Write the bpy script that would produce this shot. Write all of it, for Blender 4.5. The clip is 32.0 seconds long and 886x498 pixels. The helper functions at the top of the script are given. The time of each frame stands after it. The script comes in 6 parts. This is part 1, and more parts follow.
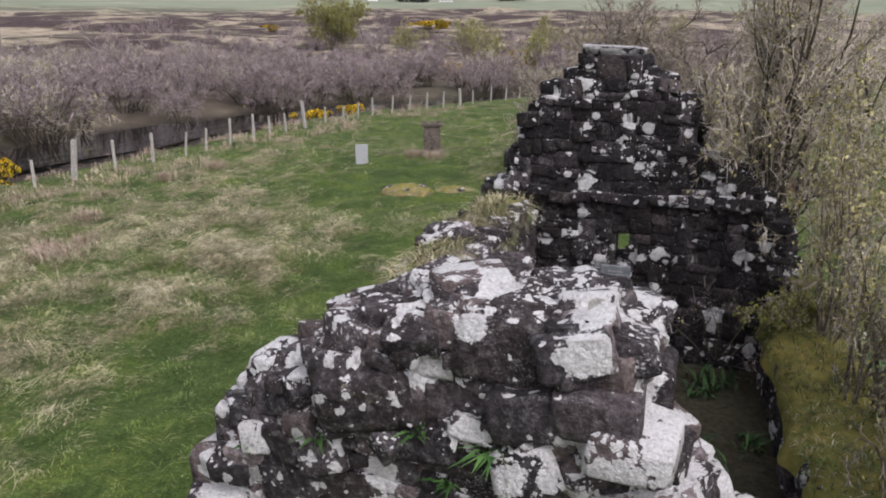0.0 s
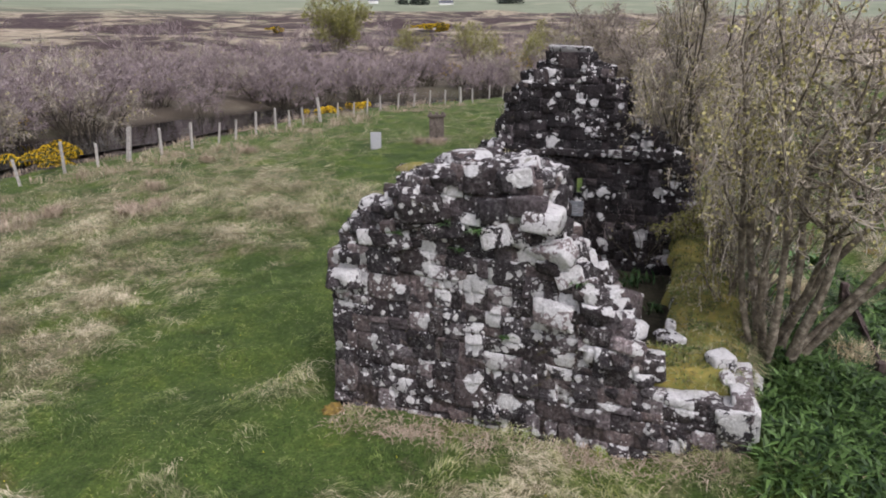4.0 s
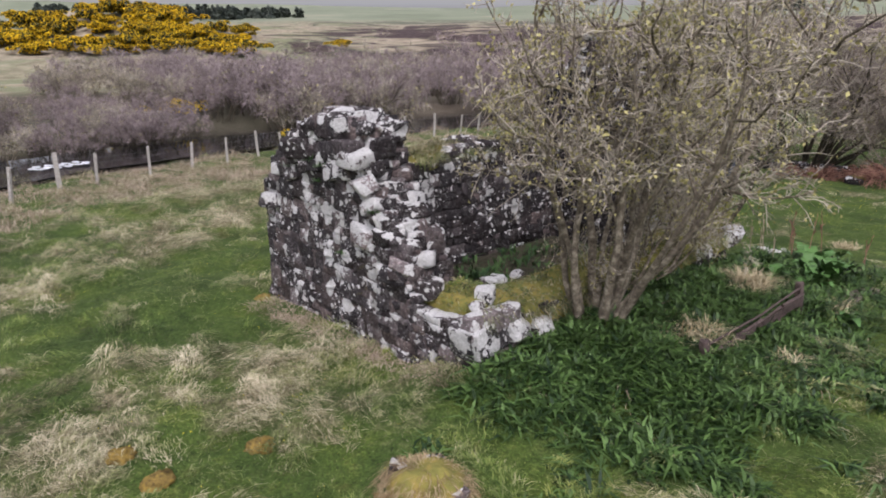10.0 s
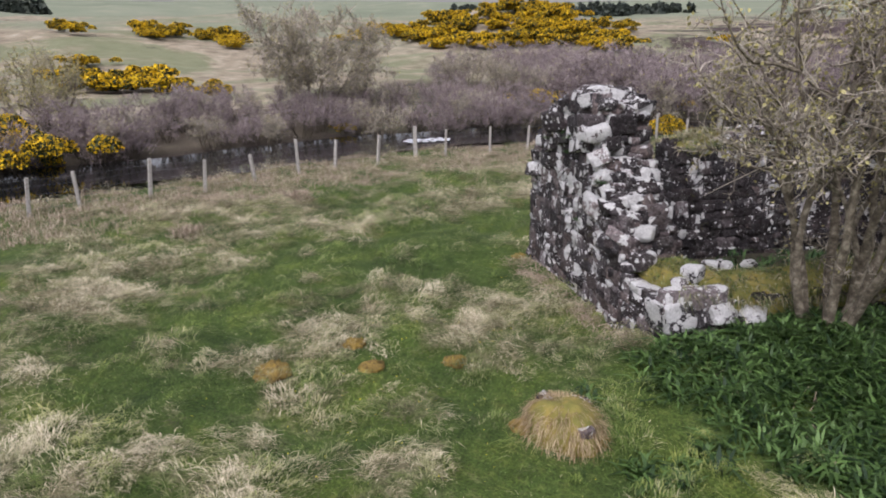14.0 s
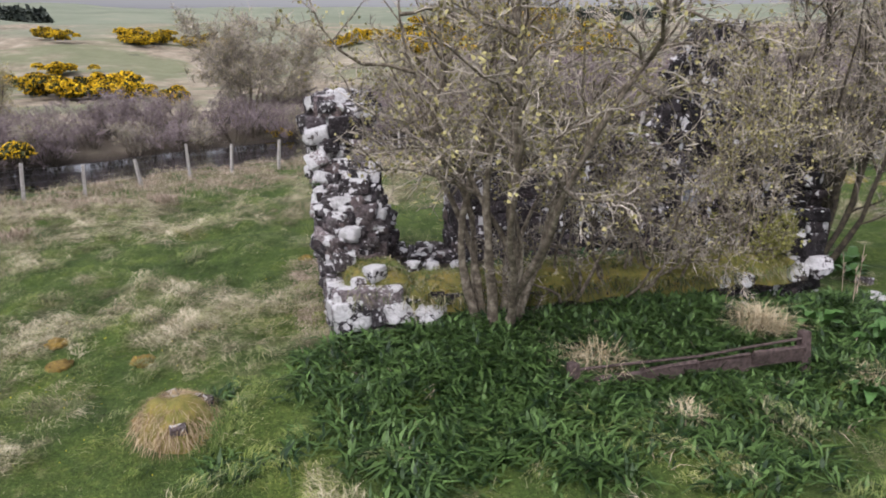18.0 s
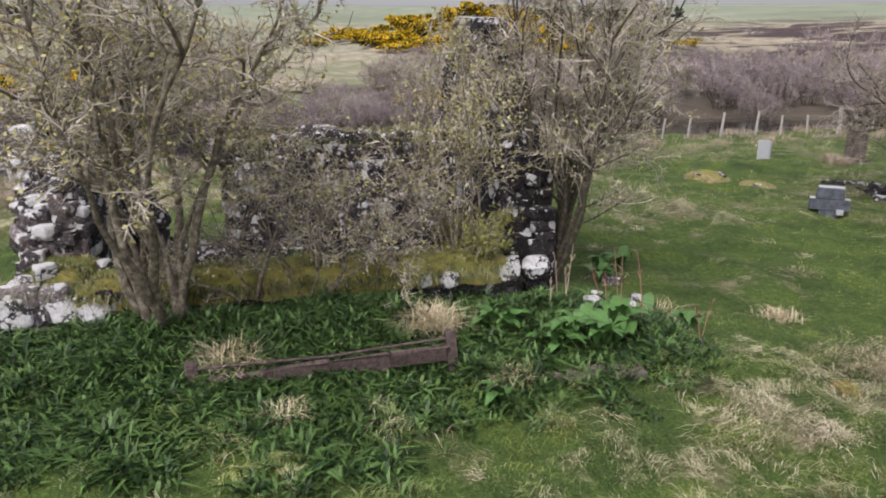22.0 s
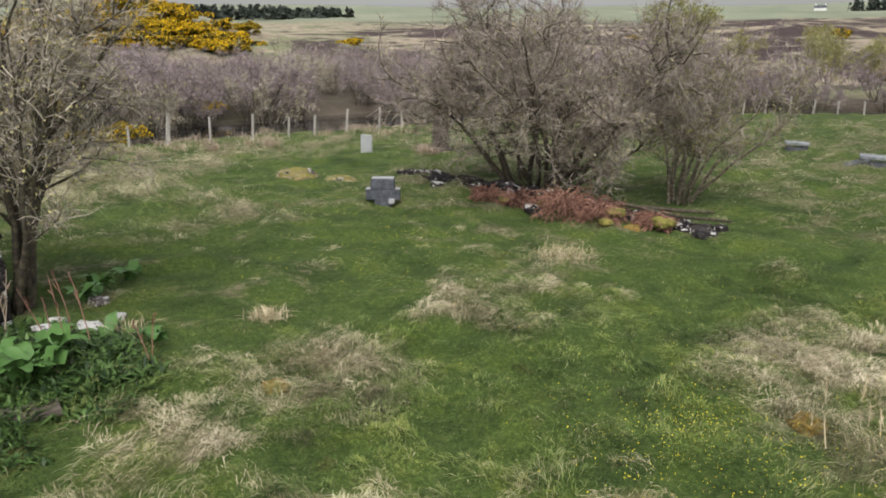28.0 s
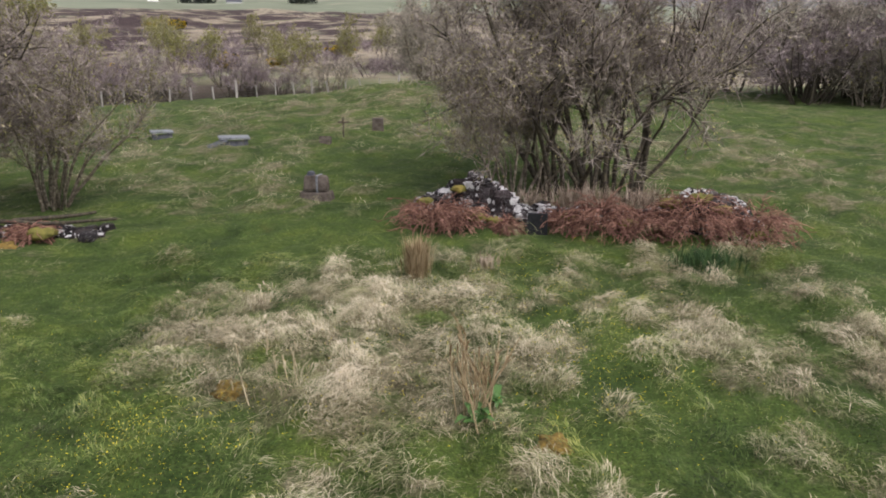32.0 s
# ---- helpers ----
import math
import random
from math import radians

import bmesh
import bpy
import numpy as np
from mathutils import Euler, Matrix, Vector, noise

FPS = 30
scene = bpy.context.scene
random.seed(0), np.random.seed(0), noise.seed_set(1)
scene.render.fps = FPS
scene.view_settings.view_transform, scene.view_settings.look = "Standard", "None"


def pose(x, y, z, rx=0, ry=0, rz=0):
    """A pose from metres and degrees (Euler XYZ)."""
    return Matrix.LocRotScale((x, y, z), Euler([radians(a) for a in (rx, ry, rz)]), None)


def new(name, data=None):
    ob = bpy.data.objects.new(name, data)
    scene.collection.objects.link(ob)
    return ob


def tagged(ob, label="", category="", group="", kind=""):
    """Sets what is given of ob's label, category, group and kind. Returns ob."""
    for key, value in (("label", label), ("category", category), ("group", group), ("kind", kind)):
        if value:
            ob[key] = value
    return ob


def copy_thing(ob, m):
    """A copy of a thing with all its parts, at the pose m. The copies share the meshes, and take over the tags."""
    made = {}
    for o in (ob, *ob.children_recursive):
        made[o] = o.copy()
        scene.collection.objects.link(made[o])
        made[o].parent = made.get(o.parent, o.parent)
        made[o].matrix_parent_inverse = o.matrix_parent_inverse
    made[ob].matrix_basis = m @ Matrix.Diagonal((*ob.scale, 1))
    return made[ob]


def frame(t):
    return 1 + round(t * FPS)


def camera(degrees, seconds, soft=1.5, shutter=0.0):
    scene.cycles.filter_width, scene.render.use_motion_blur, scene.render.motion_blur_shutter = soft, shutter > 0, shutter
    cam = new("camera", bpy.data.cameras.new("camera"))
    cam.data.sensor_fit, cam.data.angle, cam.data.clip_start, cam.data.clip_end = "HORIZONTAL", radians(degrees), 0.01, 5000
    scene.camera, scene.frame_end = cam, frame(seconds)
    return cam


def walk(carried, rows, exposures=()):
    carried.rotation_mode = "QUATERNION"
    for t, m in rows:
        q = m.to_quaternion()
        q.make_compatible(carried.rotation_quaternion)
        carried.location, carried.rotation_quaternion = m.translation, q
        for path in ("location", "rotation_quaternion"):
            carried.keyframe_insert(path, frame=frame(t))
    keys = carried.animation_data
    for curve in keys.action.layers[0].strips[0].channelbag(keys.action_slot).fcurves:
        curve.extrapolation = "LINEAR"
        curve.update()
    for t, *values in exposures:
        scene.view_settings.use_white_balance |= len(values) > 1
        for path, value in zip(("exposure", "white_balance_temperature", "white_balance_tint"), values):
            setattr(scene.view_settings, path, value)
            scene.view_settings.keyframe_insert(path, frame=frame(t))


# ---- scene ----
import itertools

# ---------------------------------------------------------------- camera
cam = camera(64.06, 32.0, soft=1.9)
SUN_UP, SUN_TURN = 55.0, 130.0
PATH = [
    (0, 2.714, -3.365, 4.604, 17.86, -16.75, -0.19),
    (0.5, 2.718, -3.468, 4.612, 17.88, -16.73, -0.07),
    (1, 2.778, -3.763, 4.606, 17.83, -16.66, 0.04),
    (1.5, 2.906, -4.249, 4.597, 17.82, -16.58, 0.00),
    (2, 3.056, -4.812, 4.618, 17.75, -16.56, 0.02),
    (2.5, 3.250, -5.527, 4.620, 17.74, -16.61, -0.01),
    (3, 3.479, -6.292, 4.651, 17.69, -16.64, -0.05),
    (3.5, 3.748, -7.121, 4.637, 17.76, -16.61, -0.03),
    (5.5, 4.171, -8.481, 4.551, 17.81, -16.53, -0.01),
    (6, 4.331, -8.444, 4.561, 17.88, -16.58, 0.04),
    (6.5, 4.712, -8.342, 4.569, 17.92, -16.56, 0.06),
    (7, 5.269, -8.152, 4.569, 17.94, -16.60, 0.05),
    (7.5, 6.020, -7.915, 4.580, 17.96, -16.62, 0.06),
    (8, 6.823, -7.675, 4.594, 17.95, -16.65, 0.11),
    (8.5, 7.763, -7.405, 4.602, 19.54, -16.69, 0.07),
    (9, 8.742, -7.088, 4.537, 26.31, -16.55, -0.00),
    (9.5, 9.738, -6.746, 4.349, 36.02, -16.05, -0.07),
    (10, 10.685, -6.356, 4.205, 45.32, -15.86, -0.08),
    (10.5, 11.604, -5.965, 4.094, 56.18, -15.88, -0.01),
    (11, 12.412, -5.499, 3.993, 73.50, -16.10, 0.05),
    (11.5, 12.690, -5.297, 3.975, 74.83, -16.11, -0.06),
    (12, 12.722, -5.268, 3.961, 74.79, -16.08, 0.08),
    (12.5, 12.644, -5.267, 3.954, 74.76, -16.09, 0.15),
    (13, 12.584, -5.271, 3.960, 74.80, -16.13, 0.15),
    (13.5, 12.557, -5.305, 3.962, 74.80, -16.13, 0.14),
    (15.5, 12.984, -4.395, 4.071, 74.95, -16.15, -0.08),
    (16, 13.156, -3.725, 4.063, 75.13, -16.11, -0.13),
    (16.5, 13.352, -3.059, 4.046, 75.23, -16.05, -0.14),
    (17, 13.513, -2.366, 4.005, 75.42, -15.96, -0.19),
    (17.5, 13.691, -1.676, 3.980, 75.51, -15.85, -0.23),
    (18, 13.839, -1.047, 3.944, 75.46, -15.71, -0.22),
    (18.5, 13.968, -0.493, 3.929, 75.32, -15.70, -0.16),
    (19, 14.084, 0.034, 3.921, 75.16, -15.74, -0.07),
    (19.5, 14.203, 0.524, 3.916, 74.93, -15.76, 0.04),
    (20, 14.326, 1.052, 3.906, 74.95, -15.75, 0.07),
    (20.5, 14.452, 1.594, 3.889, 75.01, -15.66, -0.01),
    (21, 14.583, 2.126, 3.895, 75.12, -15.73, -0.02),
    (21.5, 14.708, 2.641, 3.899, 75.07, -15.79, 0.04),
    (22, 14.861, 3.209, 3.897, 75.16, -15.75, 0.01),
    (22.5, 14.988, 3.714, 3.893, 75.17, -15.75, 0.01),
    (23, 15.130, 4.250, 3.893, 75.21, -15.77, 0.07),
    (23.5, 15.322, 4.898, 3.887, 75.40, -15.72, -0.00),
    (24, 15.503, 5.572, 3.883, 75.48, -15.73, -0.07),
    (24.5, 15.682, 6.177, 3.882, 75.62, -15.70, -0.12),
    (26.5, 15.841, 6.624, 3.879, 67.63, -15.78, 0.20),
    (27, 15.861, 6.614, 3.875, 64.15, -15.77, 0.20),
    (27.5, 15.870, 6.601, 3.873, 56.87, -15.77, 0.23),
    (28, 15.879, 6.588, 3.877, 50.85, -15.79, 0.24),
    (28.5, 15.895, 6.602, 3.894, 45.87, -15.86, 0.12),
    (29, 15.931, 6.610, 3.906, 37.87, -15.94, 0.05),
    (29.5, 15.969, 6.559, 3.939, 28.59, -16.07, -0.03),
    (30, 15.970, 6.566, 3.952, 23.74, -16.17, -0.06),
    (30.5, 15.979, 6.563, 3.932, 19.33, -16.19, -0.04),
    (31, 15.983, 6.558, 3.945, 15.57, -16.29, -0.09),
    (31.5, 16.006, 6.581, 3.960, 8.75, -16.41, -0.07),
    (32, 15.959, 6.590, 3.947, 2.99, -16.48, -0.06),
]
walk(cam, [(t, pose(x, y, z, 90 + tilt, 0, turn) @ pose(0, 0, 0, 0, 0, roll)) for t, x, y, z, turn, tilt, roll in PATH],
     exposures=[(0, 0.0, 6250, 19), (8, 0.0, 6230, 20), (13, -0.07, 6180, 20), (16, -0.07, 6150, 20), (19, 0.10, 6120, 20), (23, 0.14, 6380, 17), (27, 0.04, 6520, 12), (28.2, 0.06, 6560, 11), (28.8, -0.12, 6540, 12), (30, -0.15, 6500, 13), (32, -0.09, 6420, 18)])

# ---------------------------------------------------------------- light: a bright overcast spring day
world = bpy.data.worlds.new("overcast_sky")
scene.world = world
world.use_nodes = True
wn = world.node_tree.nodes
sky = wn.new("ShaderNodeTexSky")
sky.sky_type, sky.sun_disc = "NISHITA", False
sky.sun_elevation, sky.sun_rotation = radians(SUN_UP), radians(SUN_TURN)
sky.air_density, sky.dust_density, sky.ozone_density = 1.0, 4.5, 1.0
cloud = wn.new("ShaderNodeHueSaturation")
cloud.inputs["Saturation"].default_value = 0.22
world.node_tree.links.new(sky.outputs[0], cloud.inputs["Color"])
world.node_tree.links.new(cloud.outputs[0], wn["Background"].inputs[0])
wn["Background"].inputs[1].default_value = 0.215
sun = new("sun", bpy.data.lights.new("sun", "SUN"))
sun.data.energy, sun.data.angle, sun.data.color = 0.9, radians(40), (1.0, 0.96, 0.9)
sun.rotation_euler = (radians(90 - SUN_UP), 0, radians(180 - SUN_TURN))


# ---------------------------------------------------------------- materials
class Net:
    """A small helper to write node materials."""

    def __init__(self, name):
        self.mat = bpy.data.materials.new(name)
        self.mat.use_nodes = True
        self.tree = self.mat.node_tree
        self.bsdf = self.tree.nodes["Principled BSDF"]
        self.bsdf.inputs["Specular IOR Level"].default_value = 0.25

    def put(self, socket, value):
        if hasattr(value, "is_output"):
            self.tree.links.new(value, socket)
        elif value is not None:
            socket.default_value = value

    def node(self, kind, **values):
        n = self.tree.nodes.new(kind)
        for key, value in values.items():
            self.put(n.inputs[key.replace("_", " ")], value)
        return n

    def where(self):
        return self.tree.nodes.new("ShaderNodeNewGeometry").outputs["Position"]

    def noise(self, scale, detail=4, rough=0.55, vector=None, distortion=0.0):
        n = self.node("ShaderNodeTexNoise", Vector=vector or self.where(), Scale=scale, Detail=detail, Roughness=rough, Distortion=distortion)
        return n.outputs["Fac"]

    def math(self, kind, a, b=0.0, c=0.0):
        n = self.tree.nodes.new("ShaderNodeMath")
        n.operation = kind
        for socket, value in zip(n.inputs, (a, b, c)):
            self.put(socket, value)
        return n.outputs[0]

    def steps(self, value, low, high):
        n = self.tree.nodes.new("ShaderNodeMapRange")
        n.interpolation_type = "SMOOTHSTEP"
        for key, v in (("Value", value), ("From Min", low), ("From Max", high)):
            self.put(n.inputs[key], v)
        return n.outputs[0]

    def ramp(self, value, *stops):
        n = self.tree.nodes.new("ShaderNodeValToRGB")
        el = n.color_ramp.elements
        while len(el) < len(stops):
            el.new(0.5)
        for e, (at, colour) in zip(el, stops):
            e.position, e.color = at, (*colour, 1)
        self.put(n.inputs[0], value)
        return n.outputs[0]

    def mix(self, k, a, b, blend="MIX"):
        n = self.tree.nodes.new("ShaderNodeMix")
        n.data_type, n.blend_type = "RGBA", blend
        for socket, value in ((n.inputs[0], k), (n.inputs[6], a), (n.inputs[7], b)):
            self.put(socket, (*value, 1) if isinstance(value, tuple) and len(value) == 3 else value)
        return n.outputs[2]

    def attribute(self, name):
        n = self.tree.nodes.new("ShaderNodeAttribute")
        n.attribute_name = name
        return n.outputs["Fac"]

    def chance(self, island):
        if island:
            return self.tree.nodes.new("ShaderNodeNewGeometry").outputs["Random Per Island"]
        return self.tree.nodes.new("ShaderNodeObjectInfo").outputs["Random"]

    def done(self, colour, rough=0.9, height=None, depth=0.02, strength=0.6):
        self.put(self.bsdf.inputs["Base Color"], (*colour, 1) if isinstance(colour, tuple) else colour)
        self.put(self.bsdf.inputs["Roughness"], rough)
        if height is not None:
            b = self.node("ShaderNodeBump", Height=height, Distance=depth, Strength=strength)
            self.put(self.bsdf.inputs["Normal"], b.outputs[0])
        return self.mat


def stone_material(name, island, lichen=0.0, warm=0.0, shade=1.0):
    n = Net(name)
    r = n.chance(island)
    r2 = n.math("FRACT", n.math("MULTIPLY", r, 7.31))
    r3 = n.math("FRACT", n.math("MULTIPLY", r, 17.7))
    shift = n.tree.nodes.new("ShaderNodeVectorMath")
    n.put(shift.inputs[0], n.where())
    n.put(shift.inputs[1], n.math("MULTIPLY", r, 40.0))
    own = shift.outputs[0]
    grain = n.noise(22, 6, 0.65)
    base = n.ramp(grain, (0.3, (0.012, 0.0105, 0.0115)), (0.55, (0.036, 0.032, 0.033)), (0.8, (0.10, 0.092, 0.092)))
    brown = n.ramp(grain, (0.3, (0.07, 0.06, 0.059)), (0.5, (0.17, 0.148, 0.144)), (0.7, (0.37, 0.335, 0.325)))
    base = n.mix(n.math("MULTIPLY", n.steps(r3, 0.78 - warm, 0.95 - warm), 0.55), base, brown)
    base = n.mix(1.0, base, n.ramp(r2, (0.0, (0.6, 0.58, 0.6)), (0.35, (1.2, 1.08, 1.0)), (0.6, (1.0, 1.02, 1.05)), (1.0, (2.2, 2.1, 2.05))), "MULTIPLY")
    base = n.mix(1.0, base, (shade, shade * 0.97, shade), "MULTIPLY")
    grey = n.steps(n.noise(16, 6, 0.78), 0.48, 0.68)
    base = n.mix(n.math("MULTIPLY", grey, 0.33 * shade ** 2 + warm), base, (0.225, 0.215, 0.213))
    speck = n.steps(n.math("ADD", n.noise(75, 4, 0.7), n.math("MULTIPLY", n.noise(4, 3, 0.6), 0.5)), 0.86, 0.95)
    base = n.mix(n.math("MULTIPLY", speck, 0.6), base, (0.42, 0.41, 0.40))
    big, small, fine = n.noise(1.5, 3, 0.55), n.noise(17, 4, 0.6, own, 0.4), n.noise(60, 3, 0.7)
    wobble = n.node("ShaderNodeTexNoise", Vector=n.where(), Scale=8.0, Detail=4, Roughness=0.6).outputs["Color"]
    pull = n.tree.nodes.new("ShaderNodeVectorMath")
    pull.operation = "MULTIPLY_ADD"
    n.put(pull.inputs[0], wobble)
    pull.inputs[1].default_value = (0.13, 0.13, 0.13)
    n.put(pull.inputs[2], n.where())
    level = None
    for scale, reach in ((3.6, 0.62), (8.0, 0.54), (22.0, 0.34)):
        spot = n.node("ShaderNodeTexVoronoi", Vector=pull.outputs[0], Scale=scale)
        size = n.math("MULTIPLY", n.math("POWER", n.node("ShaderNodeSeparateColor", Color=spot.outputs["Color"]).outputs[0], 2.2), reach)
        mark = n.math("SUBTRACT", size, spot.outputs["Distance"])
        level = mark if level is None else n.math("MAXIMUM", level, mark)
    level = n.math("ADD", level, n.math("MULTIPLY", n.math("SUBTRACT", big, 0.5), 1.15))
    level = n.math("ADD", level, n.math("MULTIPLY", n.math("SUBTRACT", r2, 0.5), 0.26))
    level = n.math("ADD", level, n.math("MULTIPLY", n.math("SUBTRACT", n.math("ADD", fine, small), 1.0), 0.26))
    split = n.node("ShaderNodeSeparateXYZ", Vector=n.tree.nodes.new("ShaderNodeNewGeometry").outputs["Normal"])
    level = n.math("ADD", level, n.math("MULTIPLY", n.math("MAXIMUM", split.outputs["Z"], 0.0), 0.13))
    white = n.ramp(n.math("ADD", n.math("MULTIPLY", fine, 0.6), n.math("MULTIPLY", n.noise(24, 4, 0.6), 0.4)), (0.3, (0.28, 0.275, 0.27)), (0.46, (0.56, 0.555, 0.545)), (0.7, (0.80, 0.795, 0.785)))
    colour = n.mix(n.steps(level, -0.005 - lichen, 0.04 - lichen), base, white)
    moss = n.steps(n.noise(5, 4, 0.6, distortion=1.0), 0.66, 0.74)
    colour = n.mix(n.math("MULTIPLY", moss, 0.5), colour, (0.10, 0.095, 0.03))
    return n.done(colour, 0.92, n.math("ADD", n.math("ADD", grain, n.math("MULTIPLY", small, 0.7)), n.math("MULTIPLY", fine, 0.35)), 0.05, 0.9)


def turf_nodes(n, straw, tone):
    """Green or bleached grass by the share of straw."""
    fine, mid = n.noise(30, 3, 0.7), n.noise(1.6, 4, 0.6)
    green = n.ramp(tone, (0.0, (0.018, 0.040, 0.008)), (0.5, (0.097, 0.160, 0.032)), (1.0, (0.24, 0.28, 0.082)))
    dry = n.ramp(tone, (0.0, (0.07, 0.057, 0.034)), (0.5, (0.295, 0.258, 0.15)), (1.0, (0.70, 0.62, 0.45)))
    k = n.steps(n.math("ADD", straw, n.math("MULTIPLY", n.math("SUBTRACT", n.noise(4.5, 3, 0.6), 0.5), 1.1)), 0.15, 0.95)
    patch = n.noise(0.8, 5, 0.62, distortion=0.5)
    green = n.mix(1.0, green, n.ramp(patch, (0.3, (0.5, 0.56, 0.58)), (0.5, (1.0, 1.0, 1.0)), (0.7, (1.5, 1.32, 1.1))), "MULTIPLY")
    colour = n.mix(k, green, dry)
    rust = n.steps(n.noise(0.9, 4, 0.6), 0.62, 0.72)
    return n.mix(n.math("MULTIPLY", rust, 0.25), colour, (0.2, 0.13, 0.05)), fine, mid


def ground_material():
    n = Net("turf_and_moor")
    straw = n.math("MULTIPLY", n.attribute("straw"), 0.8)
    colour, fine, mid = turf_nodes(n, straw, n.noise(9, 5, 0.65))
    # turf multiplied darker: shade between the tufts, put into the ground colour
    colour = n.mix(1.0, colour, n.ramp(fine, (0.3, (0.25, 0.25, 0.25)), (0.7, (0.87, 0.87, 0.87))), "MULTIPLY")
    far = n.noise(0.35, 6, 0.65)
    tan = n.ramp(far, (0.3, (0.15, 0.125, 0.085)), (0.5, (0.29, 0.245, 0.175)), (0.7, (0.44, 0.385, 0.29)))
    tan = n.mix(n.math("MULTIPLY", n.steps(n.noise(0.045, 6, 0.65, distortion=0.6), 0.46, 0.58), 0.8), tan, (0.165, 0.19, 0.10))
    heath = n.ramp(n.noise(0.6, 6, 0.7), (0.3, (0.028, 0.018, 0.018)), (0.6, (0.068, 0.046, 0.044)), (0.8, (0.14, 0.10, 0.085)))
    patches = n.node("ShaderNodeMapping", Vector=n.where(), Scale=(0.028, 0.028, 0.028)).outputs[0]
    peat = n.math("ADD", n.attribute("peat"), n.math("MULTIPLY", n.math("SUBTRACT", n.noise(1.6, 9, 0.7, patches, 0.9), 0.5), 2.8))
    colour = n.mix(n.attribute("moor"), colour, n.mix(n.steps(peat, 0.45, 0.72), tan, heath))
    field = n.ramp(n.noise(0.02, 5, 0.6), (0.35, (0.17, 0.195, 0.13)), (0.6, (0.22, 0.245, 0.17)), (0.75, (0.31, 0.29, 0.21)))
    colour = n.mix(n.attribute("field"), colour, field)
    # soil tone lowered so the chapel floor carries its shade as colour
    bare = n.ramp(n.noise(12, 5, 0.6), (0.3, (0.018, 0.014, 0.012)), (0.7, (0.075, 0.057, 0.046)))
    colour = n.mix(n.attribute("bare"), colour, bare)
    return n.done(colour, 1.0, fine, 0.05, 0.7)


def blade_material():
    n = Net("grass_blades")
    colour, fine, mid = turf_nodes(n, n.attribute("straw"), n.attribute("tone"))
    n.bsdf.inputs["Subsurface Weight"].default_value = 0.0
    return n.done(colour, 0.75)


def plain(name, dark, light, scale=8, rough=0.9, depth=0.01, mid=None, island=False, metal=0.0):
    n = Net(name)
    v = n.noise(scale, 6, 0.65)
    if island:
        v = n.math("ADD", n.math("MULTIPLY", v, 0.5), n.math("MULTIPLY", n.chance(True), 0.5))
    n.bsdf.inputs["Metallic"].default_value = metal
    stops = ((0.28, dark), (0.72, light)) if mid is None else ((0.25, dark), (0.5, mid), (0.75, light))
    return n.done(n.ramp(v, *stops), rough, n.noise(scale * 4, 4, 0.6), depth)


STONE = stone_material("lichened_stone", False, -0.12)
RUBBLE = stone_material("lichened_rubble", True, -0.06)
# black stone, darkened further to carry the deep shade inside the chapel
DARKENED_STONE = stone_material("darkened_gable_stone", False, -0.17, 0.0, 0.55)
DARKENED_RUBBLE = stone_material("darkened_gable_rubble", True, -0.17, 0.0, 0.55)
WHITE_STONE = stone_material("white_lichened_stone", False, 0.33)
PALE_RUBBLE = stone_material("weathered_top_rubble", True, 0.0, 0.22)
TOP_STONE = stone_material("weathered_top_stone", False, -0.02, 0.16)
QUOIN_STONE = stone_material("pale_quoin_stone", False, 0.04, 0.62)
CORE = stone_material("lichened_mortar", False, -0.14, 0.1)
GROUND, BLADES = ground_material(), blade_material()
BARK = plain("grey_bark", (0.03, 0.025, 0.018), (0.46, 0.41, 0.32), 11, 0.95, 0.03, (0.16, 0.135, 0.10))
DARK_BARK = plain("mossy_dark_bark", (0.03, 0.025, 0.02), (0.17, 0.15, 0.09), 12, 0.95, 0.02, (0.07, 0.06, 0.045))
TWIG = plain("lichened_twigs", (0.18, 0.156, 0.13), (0.56, 0.505, 0.415), 3, 0.95, 0.0, island=True)
GREY_TWIG = plain("grey_brown_twigs", (0.115, 0.094, 0.082), (0.43, 0.375, 0.32), 3, 0.95, 0.0, island=True)
BROWN_TWIG = plain("brown_purple_twigs", (0.14, 0.11, 0.112), (0.40, 0.335, 0.33), 0.5, 0.95, 0.0, island=True)
BUD = plain("olive_spring_buds", (0.22, 0.20, 0.075), (0.50, 0.46, 0.20), 2, 0.8, 0.0, island=True)
LIME = plain("fresh_yellow_green_leaves", (0.15, 0.16, 0.035), (0.36, 0.35, 0.11), 2, 0.8, 0.0, island=True)
LEAF = plain("broad_dark_green_leaves", (0.03, 0.085, 0.02), (0.11, 0.22, 0.06), 3, 0.5, 0.0, island=True)
GORSE = plain("gorse_flowers", (0.50, 0.31, 0.004), (0.86, 0.58, 0.012), 2, 0.8, 0.0, island=True)
SPINE = plain("gorse_spines", (0.02, 0.03, 0.012), (0.085, 0.085, 0.03), 2, 0.9, 0.0, island=True)
MOSS = plain("wall_top_moss", (0.07, 0.068, 0.018), (0.34, 0.25, 0.07), 4, 1.0, 0.04, (0.185, 0.175, 0.046))
BRACKEN = plain("dead_bracken", (0.12, 0.056, 0.043), (0.44, 0.25, 0.185), 3, 0.95, 0.0, island=True)
POST = plain("silvered_timber", (0.22, 0.20, 0.18), (0.50, 0.48, 0.44), 14, 0.9, 0.005)
WIRE = plain("galvanised_wire", (0.2, 0.2, 0.2), (0.34, 0.34, 0.34), 20, 0.5, 0.0, metal=0.6)
GRANITE = plain("pale_grey_granite", (0.26, 0.27, 0.28), (0.47, 0.48, 0.49), 40, 0.7, 0.004)
